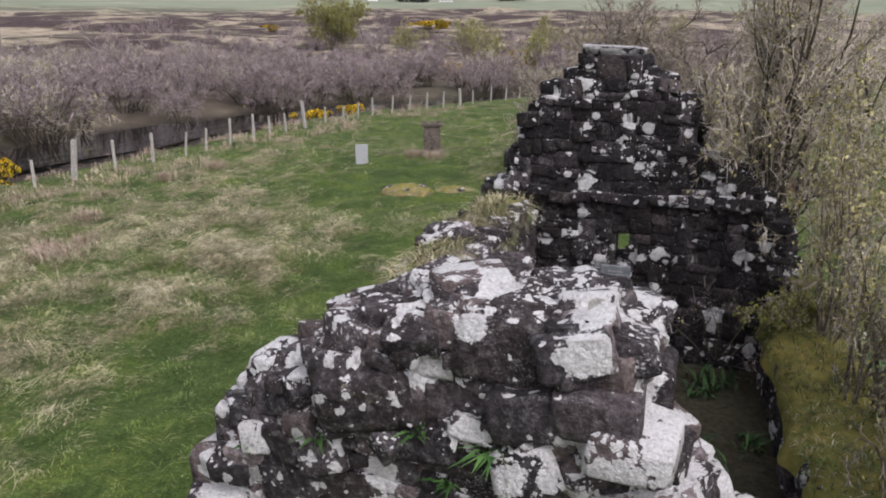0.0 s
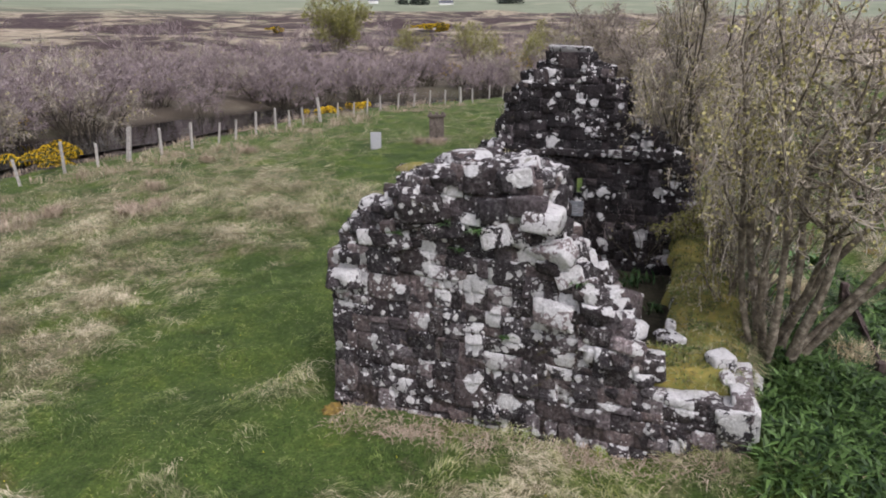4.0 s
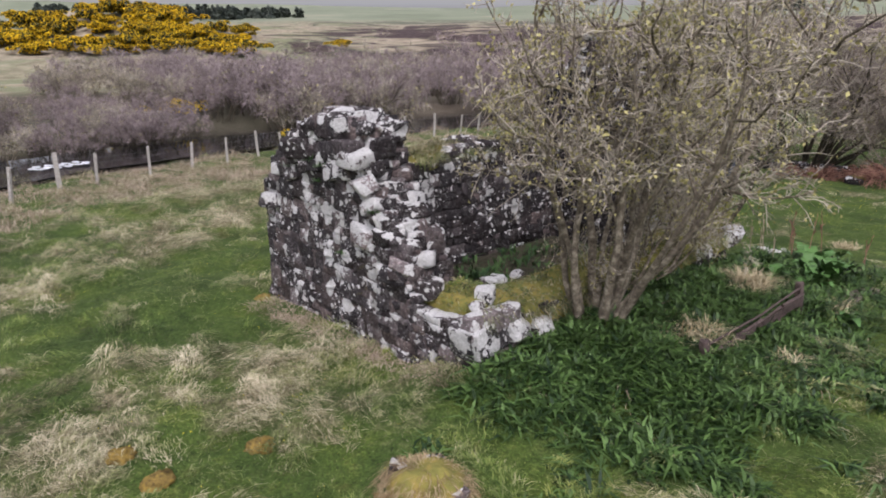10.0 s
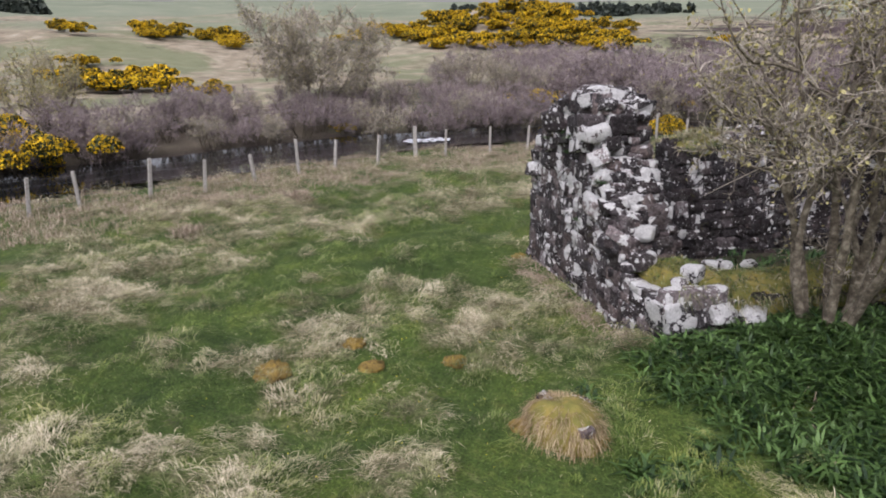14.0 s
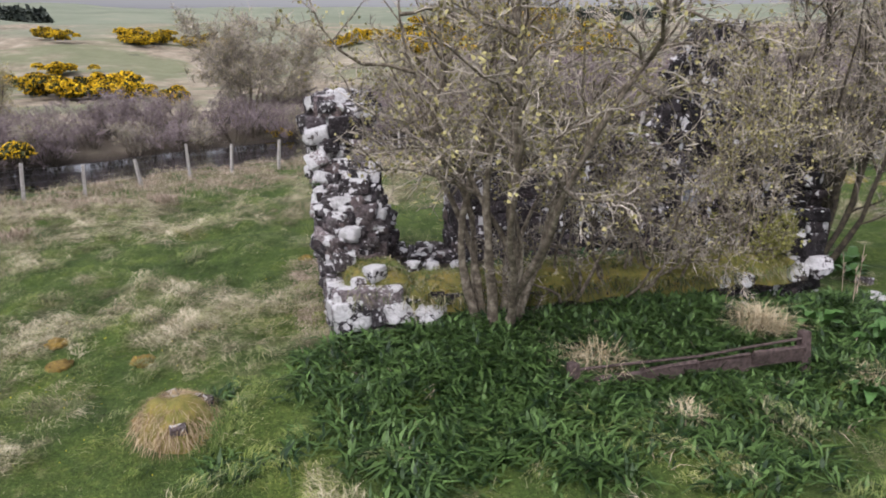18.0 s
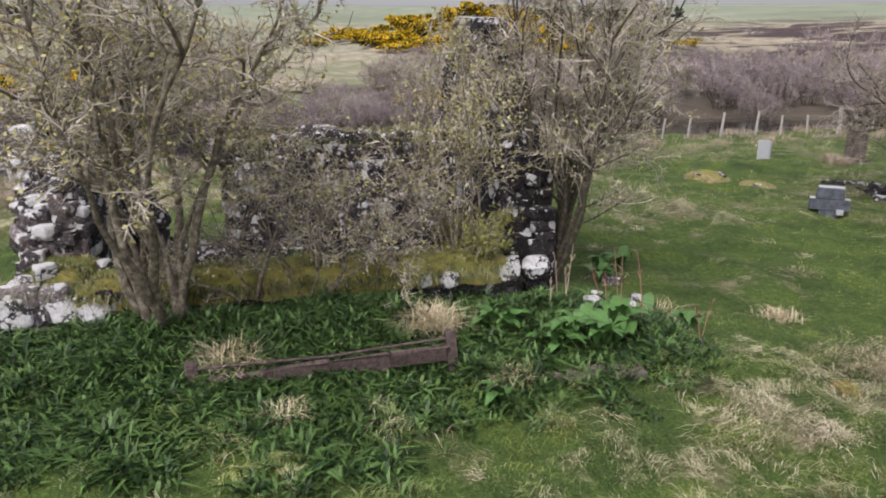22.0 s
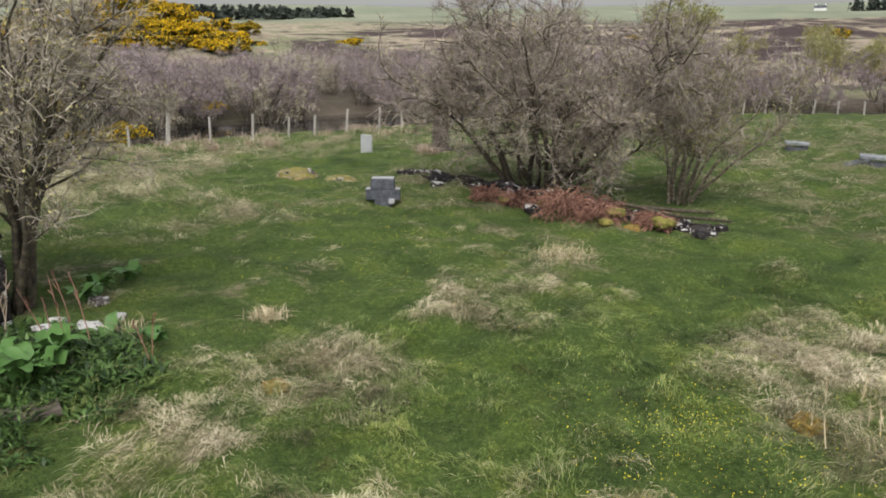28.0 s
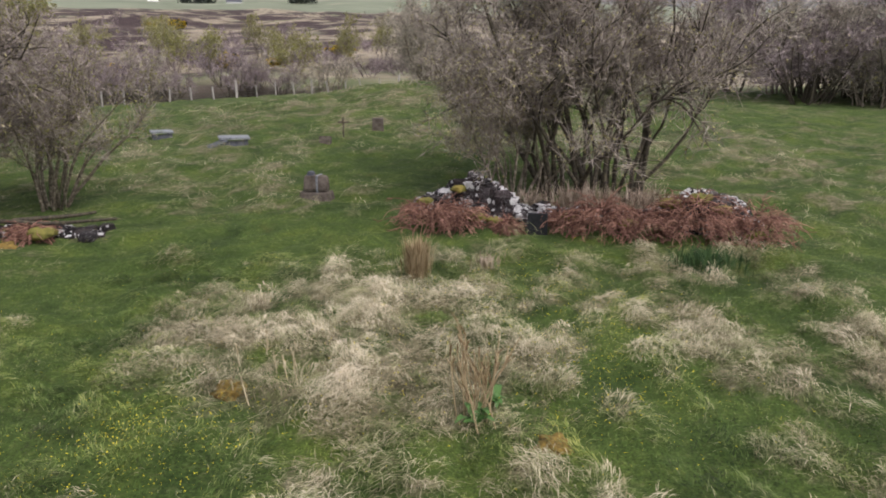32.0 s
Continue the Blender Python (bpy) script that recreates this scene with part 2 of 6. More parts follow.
SLATE = plain("blue_grey_slate", (0.035, 0.038, 0.046), (0.13, 0.14, 0.165), 6, 0.6, 0.006)
SANDSTONE = plain("dark_weathered_sandstone", (0.045, 0.036, 0.03), (0.19, 0.16, 0.135), 7, 0.9, 0.01)
REED = plain("dry_reeds", (0.25, 0.185, 0.135), (0.50, 0.415, 0.32), 1.5, 0.9, 0.0, island=True)
WEED = plain("lush_strap_leaves", (0.009, 0.028, 0.007), (0.10, 0.178, 0.047), 2.5, 0.5, 0.0, island=True)
RUSSET = plain("russet_moss", (0.06, 0.042, 0.02), (0.40, 0.27, 0.06), 16, 1.0, 0.04, (0.21, 0.145, 0.042))
FLOWER = plain("buttercup_petals", (0.65, 0.55, 0.02), (0.85, 0.72, 0.05), 2, 0.7, 0.0)
RENDER_WHITE = plain("white_harling", (0.7, 0.7, 0.68), (0.82, 0.82, 0.8), 3, 0.9, 0.0)
CONIFER = plain("dark_conifer_needles", (0.03, 0.04, 0.034), (0.075, 0.088, 0.07), 0.5, 0.95, 0.0, island=True)
IRON = plain("rusted_iron", (0.025, 0.018, 0.016), (0.15, 0.11, 0.10), 18, 0.85, 0.004)


def water_material():
    n = Net("dark_burn_water")
    n.bsdf.inputs["Specular IOR Level"].default_value = 0.5
    return n.done((0.012, 0.012, 0.012), 0.06, n.noise(1.5, 3, 0.5), 0.03, 0.25)


WATER = water_material()


# ---------------------------------------------------------------- mesh helpers
def mesh_from(name, verts, faces, material, smooth=False, data=()):
    """A mesh from arrays; faces: lists of equal length, or several such blocks."""
    me = bpy.data.meshes.new(name)
    blocks = [np.asarray(b, np.int64) for b in (faces if isinstance(faces, list) and len(faces) and np.ndim(faces[0]) == 2 else [faces])]
    verts = np.asarray(verts, np.float32)
    me.vertices.add(len(verts))
    me.vertices.foreach_set("co", verts.ravel())
    loops = np.concatenate([b.ravel() for b in blocks])
    sizes = np.concatenate([np.full(len(b), b.shape[1]) for b in blocks])
    me.loops.add(len(loops))
    me.loops.foreach_set("vertex_index", loops.astype(np.int32))
    me.polygons.add(len(sizes))
    me.polygons.foreach_set("loop_start", np.concatenate([[0], np.cumsum(sizes)[:-1]]).astype(np.int32))
    if smooth:
        me.polygons.foreach_set("use_smooth", np.ones(len(sizes), bool))
    for key, values in data:
        me.attributes.new(key, "FLOAT", "POINT").data.foreach_set("value", np.asarray(values, np.float32))
    me.update(calc_edges=True)
    me.materials.append(material)
    return me


def thing(name, at, label, category, group="", kind="", turn=0.0):
    ob = new(name)
    ob.matrix_basis = pose(*at, 0, 0, turn)
    return tagged(ob, label, category, group, kind)


def piece(name, mesh, parent, label="", m=None, kind=""):
    """One mesh under a thing or a part."""
    ob = new(name, mesh)
    ob.parent = parent
    if m is not None:
        ob.matrix_basis = m
    return tagged(ob, label, kind=kind)


def from_bm(name, bm, material, smooth=False):
    me = bpy.data.meshes.new(name)
    bm.to_mesh(me)
    bm.free()
    if smooth:
        me.polygons.foreach_set("use_smooth", np.ones(len(me.polygons), bool))
    me.materials.append(material)
    return me


def slab_bm(sx, sy, sz, bevel=0.01, taper=1.0, rough=0.0, seed=0):
    """A bevelled block standing on z = 0."""
    bm = bmesh.new()
    bmesh.ops.create_cube(bm, size=1)
    bmesh.ops.scale(bm, vec=(sx, sy, sz), verts=bm.verts)
    bmesh.ops.translate(bm, vec=(0, 0, sz / 2), verts=bm.verts)
    for v in bm.verts:
        if v.co.z > sz / 2:
            v.co.x *= taper
            v.co.y *= taper
    bmesh.ops.bevel(bm, geom=bm.edges[:], offset=bevel, segments=2, affect="EDGES", profile=0.6)
    if rough:
        rng = random.Random(seed)
        for v in bm.verts:
            v.co += Vector((rng.uniform(-1, 1), rng.uniform(-1, 1), rng.uniform(-1, 1))) * rough
    return bm


def tubes(lines, radii, sides=4):
    """Tapered tubes along N polylines of K points."""
    n, k, _ = lines.shape
    t = np.gradient(lines, axis=1)
    t /= np.linalg.norm(t, axis=2, keepdims=True) + 1e-9
    ref = np.where(np.abs(t[:, :1, 2:3]) > 0.9, np.array([1.0, 0, 0]), np.array([0, 0, 1.0]))
    a = np.cross(t, np.broadcast_to(ref, t.shape))
    a /= np.linalg.norm(a, axis=2, keepdims=True) + 1e-9
    b = np.cross(t, a)
    ang = np.arange(sides) * 2 * np.pi / sides
    ring = a[:, :, None] * np.cos(ang)[:, None] + b[:, :, None] * np.sin(ang)[:, None]
    verts = lines[:, :, None] + ring * radii[:, :, None, None]
    idx = np.arange(n * k * sides).reshape(n, k, sides)
    nxt = np.roll(idx, -1, axis=2)
    faces = np.stack([idx[:, :-1], nxt[:, :-1], nxt[:, 1:], idx[:, 1:]], -1).reshape(-1, 4)
    return verts.reshape(-1, 3), faces


def joined(blocks):
    """Several (verts, faces) with faces of one size, as one."""
    vs, fs, at = [], [], 0
    for v, f in blocks:
        vs.append(v)
        fs.append(f + at)
        at += len(v)
    return np.concatenate(vs), np.concatenate(fs)


def grow(rng, start, way, length, points, wander, lift):
    """N wandering polylines from start along way."""
    n = len(start)
    out = np.zeros((n, points, 3))
    out[:, 0] = start
    d = way / (np.linalg.norm(way, axis=1, keepdims=True) + 1e-9)
    for i in range(1, points):
        d = d + rng.normal(0, wander, (n, 3)) + np.array([0, 0, lift])
        d /= np.linalg.norm(d, axis=1, keepdims=True)
        out[:, i] = out[:, i - 1] + d * (length / (points - 1))[:, None]
    return out


def sprout(rng, lines, count, low, angle, length, points, wander, lift):
    """Side branches from random places on parent lines."""
    n, k, _ = lines.shape
    who = rng.integers(0, n, count)
    t = rng.uniform(low, 0.98, count) * (k - 1)
    i = np.minimum(t.astype(int), k - 2)
    f = (t - i)[:, None]
    start = lines[who, i] * (1 - f) + lines[who, i + 1] * f
    way = lines[who, i + 1] - lines[who, i]
    way /= np.linalg.norm(way, axis=1, keepdims=True) + 1e-9
    side = rng.normal(0, 1, (count, 3))
    side -= way * np.sum(side * way, axis=1, keepdims=True)
    side /= np.linalg.norm(side, axis=1, keepdims=True) + 1e-9
    a = np.radians(rng.uniform(angle * 0.6, angle * 1.4, count))[:, None]
    size = length * rng.uniform(0.5, 1.3, count) * (1.15 - 0.5 * t / (k - 1))
    return grow(rng, start, way * np.cos(a) + side * np.sin(a), size, points, wander, lift)


def taper(lines, r0, r1, rng=None):
    n, k, _ = lines.shape
    r = np.linspace(r0, r1, k)[None].repeat(n, 0)
    return r * rng.uniform(0.7, 1.25, (n, 1)) if rng is not None else r


def leaf_cards(rng, at, size, long=1.5, droop=0.0):
    """Small four-cornered leaves, each turned its own way."""
    n = len(at)
    u = rng.normal(0, 1, (n, 3))
    u /= np.linalg.norm(u, axis=1, keepdims=True)
    v = np.cross(u, rng.normal(0, 1, (n, 3)))
    v /= np.linalg.norm(v, axis=1, keepdims=True) + 1e-9
    s = (size * rng.uniform(0.6, 1.4, n))[:, None]
    u, v = u * s * long, v * s * 0.5
    nrm = np.cross(u, v) / s * 0.3
    verts = np.stack([at - u * 0.5, at + v + nrm, at + u * 0.5, at - v + nrm], 1).reshape(-1, 3)
    return verts, np.arange(4 * n).reshape(n, 4)


def vnoise(x, y, seed=0):
    """Smooth value noise in -1 .. 1 over arrays x and y."""
    xi, yi = np.floor(x).astype(np.int64), np.floor(y).astype(np.int64)
    fx, fy = x - xi, y - yi
    fx, fy = fx * fx * (3 - 2 * fx), fy * fy * (3 - 2 * fy)

    def grid(i, j):
        n = (i * 374761393 + j * 668265263 + seed * 1442695041) & 0x7FFFFFFF
        n = ((n ^ (n >> 13)) * 1274126177) & 0x7FFFFFFF
        return ((n ^ (n >> 16)) & 0xFFFF) / 32767.5 - 1

    a = grid(xi, yi) * (1 - fx) + grid(xi + 1, yi) * fx
    b = grid(xi, yi + 1) * (1 - fx) + grid(xi + 1, yi + 1) * fx
    return a * (1 - fy) + b * fy


def smooth(a, b, v):
    k = np.clip((v - a) / (b - a), 0, 1)
    return k * k * (3 - 2 * k)


def bump(x, y, cx, cy, rx, ry, turn=0.0):
    c, s = math.cos(math.radians(turn)), math.sin(math.radians(turn))
    u, v = c * (x - cx) + s * (y - cy), -s * (x - cx) + c * (y - cy)
    return np.exp(-((u / rx) ** 2 + (v / ry) ** 2))


FENCE_Y = [-60, -28, -11.5, 0.8, 14, 24, 34, 43, 53, 62, 67, 75, 110]
FENCE_X = [20, 2, -9.3, -16.7, -19.3, -18.7, -18.6, -17.3, -13, -8, -3, 4, 60]


def beyond(x, y):
    """Metres past the fence line, towards the burn."""
    return (np.interp(y, FENCE_Y, FENCE_X) - x) * 0.85 - 200 * smooth(80, 100, y) - 200 * smooth(-45, -60, y)


def height(x, y):
    """The ground's height."""
    x, y = np.asarray(x, float), np.asarray(y, float)
    z = -0.15 + 0.0 * x
    z = z + 0.60 * bump(x, y, 5.6, 3.6, 1.55, 4.2) + 0.16 * bump(x, y, 0.0, 3, 2.5, 6)
    z = z + 0.75 * bump(x, y, 10, 38, 13, 11) + 0.35 * bump(x, y, 24, 40, 14, 14) + 1.35 * bump(x, y, 15.0, 44.5, 9.5, 6.0)
    z = z + 0.22 * bump(x, y, 14.5, 15.0, 3.8, 2.6, 15) - 0.12 * bump(x, y, 3, -6, 4, 4)
    w = beyond(x, y)
    z = z - 0.55 * smooth(-15, 0, w)
    z = z - 0.85 * smooth(1.0, 4.5, w) + 1.0 * smooth(10.8, 16.5, w)
    d = np.hypot(x - 6, y - 4)
    a = np.arctan2(y - 4, x - 6)
    z = z + (0.057 - 0.022 * smooth(1.75, 1.1, a) * (a > -1.6)) * np.maximum(0, d - 75) * smooth(60, 140, d)
    z = z + 1.6 * smooth(60, 200, d) * vnoise(x / 45, y / 45, 3) + 0.9 * smooth(70, 130, d) * vnoise(x / 11, y / 11, 9) + 8 * smooth(300, 900, d) * vnoise(x / 260, y / 260, 4)
    z = z - 0.06 * np.maximum(0, d - 1700)
    z = z + 8.0 * bump(x, y, -152, 56, 34, 27) + 4.0 * bump(x, y, -150, -30, 40, 30)
    near = 1 - smooth(40, 90, d)
    z = z + near * (0.08 * vnoise(x / 1.7, y / 1.7, 1) + 0.14 * np.maximum(-0.2, vnoise(x / 0.8, y / 0.8, 2)) + 0.05 * vnoise(x / 0.38, y / 0.38, 5))
    inside = smooth(0.3, 0.8, x) * smooth(4.8, 4.3, x) * smooth(-0.1, 0.4, y) * smooth(7.6, 7.1, y)
    return z * (1 - inside) + inside * (-0.12 + 0.03 * vnoise(x / 0.5, y / 0.5, 6))


# ---------------------------------------------------------------- the ground
STRAW = [  # bleached grass: x, y, radii, turn, amount
    (-5.0, 0.4, 2.4, 1.6, 20, 0.5), (-10, 7, 5.5, 4.0, 25, 0.42), (2.9, -1.4, 2.2, 0.8, 0, 0.2), (1.2, -4.6, 1.3, 1.2, 10, 0.35),
    (-4.5, -5.5, 2.6, 1.7, 30, 0.22), (8.7, 10.7, 1.3, 0.9, 20, 0.75), (15.5, 12.2, 1.6, 0.5, 5, 0.5), (8.0, 13.6, 1.6, 0.9, 0, 0.4),
    (16.3, 12.0, 1.8, 1.1, 0, 0.05), (20.5, 14.5, 2.5, 1.6, 0, 0.45), (-14, 14, 3, 9, 0, 0.45), (-13, -6, 3.5, 6, 30, 0.6),
    (10.9, 12.2, 0.7, 0.5, 0, 0.5), (5.5, -3.6, 1.4, 0.8, 0, 0.4), (9.5, 8.4, 1.6, 0.6, 0, 0.35), (-6, 9, 1.5, 3, 0, 0.25),
    (7.0, 30.0, 7.0, 3.0, 0, 0.3), (26, 26, 4, 8, 0, 0.45), (-3, 27, 5, 6, 0, 0.25), (9.5, -2.5, 2.0, 1.4, 0, 0.25),
    (5.6, -5.2, 1.5, 1.1, 20, 0.6), (-0.9, -8.4, 1.8, 1.0, 0, 0.5), (4.6, -7.5, 0.8, 0.8, 0, 0.5), (4.0, -2.2, 1.0, 0.6, 0, 0.4), (-6.5, -3.5, 4.0, 1.6, 10, 0.45), (-10, 15, 3.0, 5.0, 0, 0.45), (11, 38, 9.0, 6.0, 0, 0.4)]
GREEN = [
    (-2.6, 1.5, 1.5, 4.5, -8, 0.6), (-3.2, 9, 1.8, 5, 5, 0.5), (-6.5, 20, 3.0, 4.0, 0, 0.5), (-0.4, -3.0, 1.2, 2.2, -20, 0.5),
    (4.0, 13.0, 2.6, 2.8, 10, 0.4), (10.5, 15.5, 1.5, 4.0, 15, 0.45), (12.0, 20.5, 4.5, 1.8, 0, 0.45), (6.5, 3.5, 2.0, 4.2, 0, 0.7),
    (11.0, 11.0, 0.9, 2.6, -20, 0.4), (24.5, 21, 2.0, 4.0, -30, 0.4), (14, 27.5, 2.6, 2.2, -30, 0.45), (6, -2.2, 2.2, 1.2, 0, 0.35), (12.8, 12.4, 2.6, 1.1, 0, 0.35), (16.8, 13.0, 1.6, 1.0, 0, 0.2),
    (1.2, -6.4, 1.6, 0.7, 10, 0.4), (3.3, -3.3, 0.7, 0.6, 0, 0.4), (-1.4, -1.2, 2.2, 1.0, 0, 0.5), (3.1, -7.3, 0.8, 0.8, 0, 0.35), (17.8, 14.8, 1.0, 1.6, 0, 0.25), (10.0, 14.0, 1.0, 3.0, -10, 0.4)]


def straw_share(x, y):
    s = 0.26 + 0.20 * vnoise(x / 2.3, y / 2.3, 11) + 0.34 * vnoise(x / 0.8, y / 0.8, 2) + 0.46 * vnoise(x / 0.36, y / 0.36, 13) + 0.26 * vnoise(x / 0.17, y / 0.17, 14)
    for cx, cy, rx, ry, turn, k in STRAW:
        s = s + 0.62 * k * bump(x, y, cx, cy, rx, ry, turn)
    for cx, cy, rx, ry, turn, k in GREEN:
        s = s - k * bump(x, y, cx, cy, rx, ry, turn)
    # the straw-covered mound has a clear edge
    u, v = (x - 14.2) / 3.4, (y - 15.6) / 2.7
    edge = np.sqrt(u * u + v * v) + 0.12 * vnoise(x / 0.6, y / 0.6, 19)
    s = s + 0.42 * smooth(1.05, 0.9, edge) * (1 - 0.55 * smooth(14.6, 17.0, x))
    return np.clip(s, 0, 1)


def graded(low, high, step, reach, growth):
    mid = np.arange(low, high + step / 2, step)
    more, s = [], step
    while not more or more[-1] < reach:
        s *= growth
        more.append((more[-1] if more else 0) + s)
    more = np.array(more)
    return np.concatenate([low - more[::-1], mid, high + more])


gx, gy = graded(-22, 30, 0.24, 2600, 1.1), graded(-16, 48, 0.24, 2600, 1.1)
X, Y = np.meshgrid(gx, gy)
Z = height(X, Y)
ids = np.arange(X.size).reshape(X.shape)
quads = np.stack([ids[:-1, :-1], ids[:-1, 1:], ids[1:, 1:], ids[1:, :-1]], -1).reshape(-1, 4)
W, D = beyond(X, Y), np.hypot(X - 6, Y - 4)
moor = np.maximum(smooth(9, 15, W), smooth(60, 95, D + 12 * vnoise(X / 9, Y / 9, 15)))
azimuth = np.degrees(np.arctan2(-(X - 6), Y - 4))
peat = smooth(70, 110, D) * smooth(900, 350, D) * (0.20 + 0.55 * smooth(72, 45, azimuth)) - 0.10
field = np.maximum(smooth(330, 420, D + 60 * vnoise(X / 120, Y / 120, 7)) * smooth(-80, -40, azimuth), 0.8 * smooth(100, 150, D + 30 * vnoise(X / 40, Y / 40, 17)) * smooth(60, 72, azimuth) * smooth(-0.3, 0.3, vnoise(X / 30, Y / 18, 18)))
inside = (X > 0.5) & (X < 4.4) & (Y > 0.5) & (Y < 7.2)
bare = np.maximum(inside * 0.85, np.maximum(smooth(2.5, 5.0, W) * smooth(15, 12, W), 0.8 * smooth(11, 14, W) * smooth(26 + 26 * smooth(5, 12, Y), 20 + 24 * smooth(5, 12, Y), W) * (Y < 90)))
ground_mesh = mesh_from("ground", np.stack([X, Y, Z], -1).reshape(-1, 3), quads, GROUND, True,
                        [("straw", straw_share(X, Y).ravel()), ("moor", moor.ravel()), ("peat", peat.ravel()), ("field", field.ravel()), ("bare", bare.ravel())])
tagged(new("ground", ground_mesh), "rough green and straw pasture running out to moor", "ground", kind="structure")

burn_y = np.arange(-60, 90, 1.5)
mid_x = np.interp(burn_y, FENCE_Y, FENCE_X) - 8.2 / 0.85 + 0.8 * vnoise(burn_y / 7, burn_y * 0, 8)
wide = 3.5 + 0.7 * vnoise(burn_y / 5, burn_y * 0, 9)
burn = np.concatenate([np.stack([mid_x - wide, burn_y, 0 * burn_y - 1.3], 1), np.stack([mid_x + wide, burn_y, 0 * burn_y - 1.3], 1)])
k = np.arange(len(burn_y) - 1)
tagged(new("water", mesh_from("water", burn, np.stack([k, k + len(burn_y), k + len(burn_y) + 1, k + 1], 1), WATER)),
       "dark peaty burn between reedy banks", "stream", kind="structure")


# ---------------------------------------------------------------- grass
def blades(rng, x, y, tall, straw, lean, wide, z=None, a=None):
    """Bent tapering blades as arrays."""
    n = len(x)
    z = height(x, y) - 0.02 if z is None else z
    a = rng.uniform(0, 2 * np.pi, n) if a is None else a
    way = np.stack([np.cos(a), np.sin(a), np.zeros(n)], 1)
    side = np.stack([-np.sin(a), np.cos(a), np.zeros(n)], 1) * (wide * rng.uniform(0.6, 1.4, n))[:, None]
    root = np.stack([x, y, z], 1)
    up = np.array([0, 0, 1.0])
    lean = (lean * rng.uniform(0.3, 1.5, n))[:, None]
    t = tall[:, None]
    mid = root + up * t * np.maximum(0.34, 0.64 - 0.12 * lean) + way * t * lean * 0.38
    tip = root + up * t * np.maximum(0.08, 1 - lean * 0.42) + way * t * lean
    verts = np.stack([root, mid + side * 1.3, tip, mid - side * 1.3], 1).reshape(-1, 3)
    i = np.arange(n)[:, None] * 4
    # tone follows the height noise: shade in the hollows is painted into the blades
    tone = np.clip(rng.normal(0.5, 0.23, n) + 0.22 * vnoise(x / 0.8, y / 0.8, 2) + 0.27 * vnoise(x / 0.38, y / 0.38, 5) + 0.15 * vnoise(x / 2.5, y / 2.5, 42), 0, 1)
    return verts, i + np.array([0, 1, 2, 3]), np.repeat(straw, 4), np.repeat(tone, 4)


def grass_object(name, label, parts, material):
    vs, q, s, o, at = [], [], [], [], 0
    for v, a, straw, tone in parts:
        vs.append(v), q.append(a + at), s.append(straw), o.append(tone)
        at += len(v)
    me = mesh_from(name, np.concatenate(vs), np.concatenate(q), material, False,
                   [("straw", np.concatenate(s)), ("tone", np.concatenate(o))])
    return tagged(new(name, me), label, "grass", kind="stuff")


def clear(x, y):
    """Where grass may grow: off the walls and the chapel floor."""
    return ~((x > -0.05) & (x < 5.15) & (y > -0.2) & (y < 7.85))


rng = np.random.default_rng(5)


def meadow(count, x0, x1, y0, y1, size=1.0):
    x, y = rng.uniform(x0, x1, count), rng.uniform(y0, y1, count)
    keep = clear(x, y) & (beyond(x, y) < 8)
    x, y = x[keep], y[keep]
    s = straw_share(x, y)
    clump = 0.5 + 0.5 * vnoise(x / 0.45, y / 0.45, 21)
    keep = rng.uniform(0, 1, len(x)) < 0.35 + 0.75 * clump
    x, y, s, clump = x[keep], y[keep], s[keep], clump[keep]
    tall = (0.032 + 0.034 * clump + 0.035 * s * clump) * rng.uniform(0.6, 1.5, len(x)) * size
    swirl = 2 * np.pi * vnoise(x / 0.9, y / 0.9, 22) + rng.normal(0, 0.9, len(x))
    return blades(rng, x, y, tall, s + rng.normal(0, 0.3, len(x)), 1.15 + 1.3 * s, 0.0026 * size + 0 * x, None, swirl)


def wisps(count, x0, x1, y0, y1, per=34, size=1.0):
    """Matted locks of long bleached grass, each combed one way."""
    cx, cy = rng.uniform(x0, x1, count), rng.uniform(y0, y1, count)
    s = straw_share(cx, cy)
    keep = clear(cx, cy) & (beyond(cx, cy) < 6) & (rng.uniform(0.06, 0.85, count) < s)
    cx, cy = cx[keep], cy[keep]
    big = rng.uniform(0.6, 1.4, len(cx)) * size
    turn = 2 * np.pi * vnoise(cx / 0.7, cy / 0.7, 24) + rng.normal(0, 0.9, len(cx))
    dry = rng.uniform(0.45, 0.95, len(cx))
    light = rng.normal(0.05, 0.18, len(cx))
    who = np.repeat(np.arange(len(cx)), per)
    n = len(who)
    x, y = cx[who] + rng.normal(0, 0.07, n) * big[who], cy[who] + rng.normal(0, 0.07, n) * big[who]
    ok = clear(x, y)
    who, x, y = who[ok], x[ok], y[ok]
    n = len(who)
    v, q, st, tone = blades(rng, x, y, 0.085 * big[who] * rng.uniform(0.5, 1.4, n), dry[who], 1.9 + 0 * x, 0.002 * size + 0 * x, height(x, y) + 0.02, turn[who] + rng.normal(0, 0.45, n))
    return v, q, st, np.clip(tone + np.repeat(light[who], 4), 0, 1)


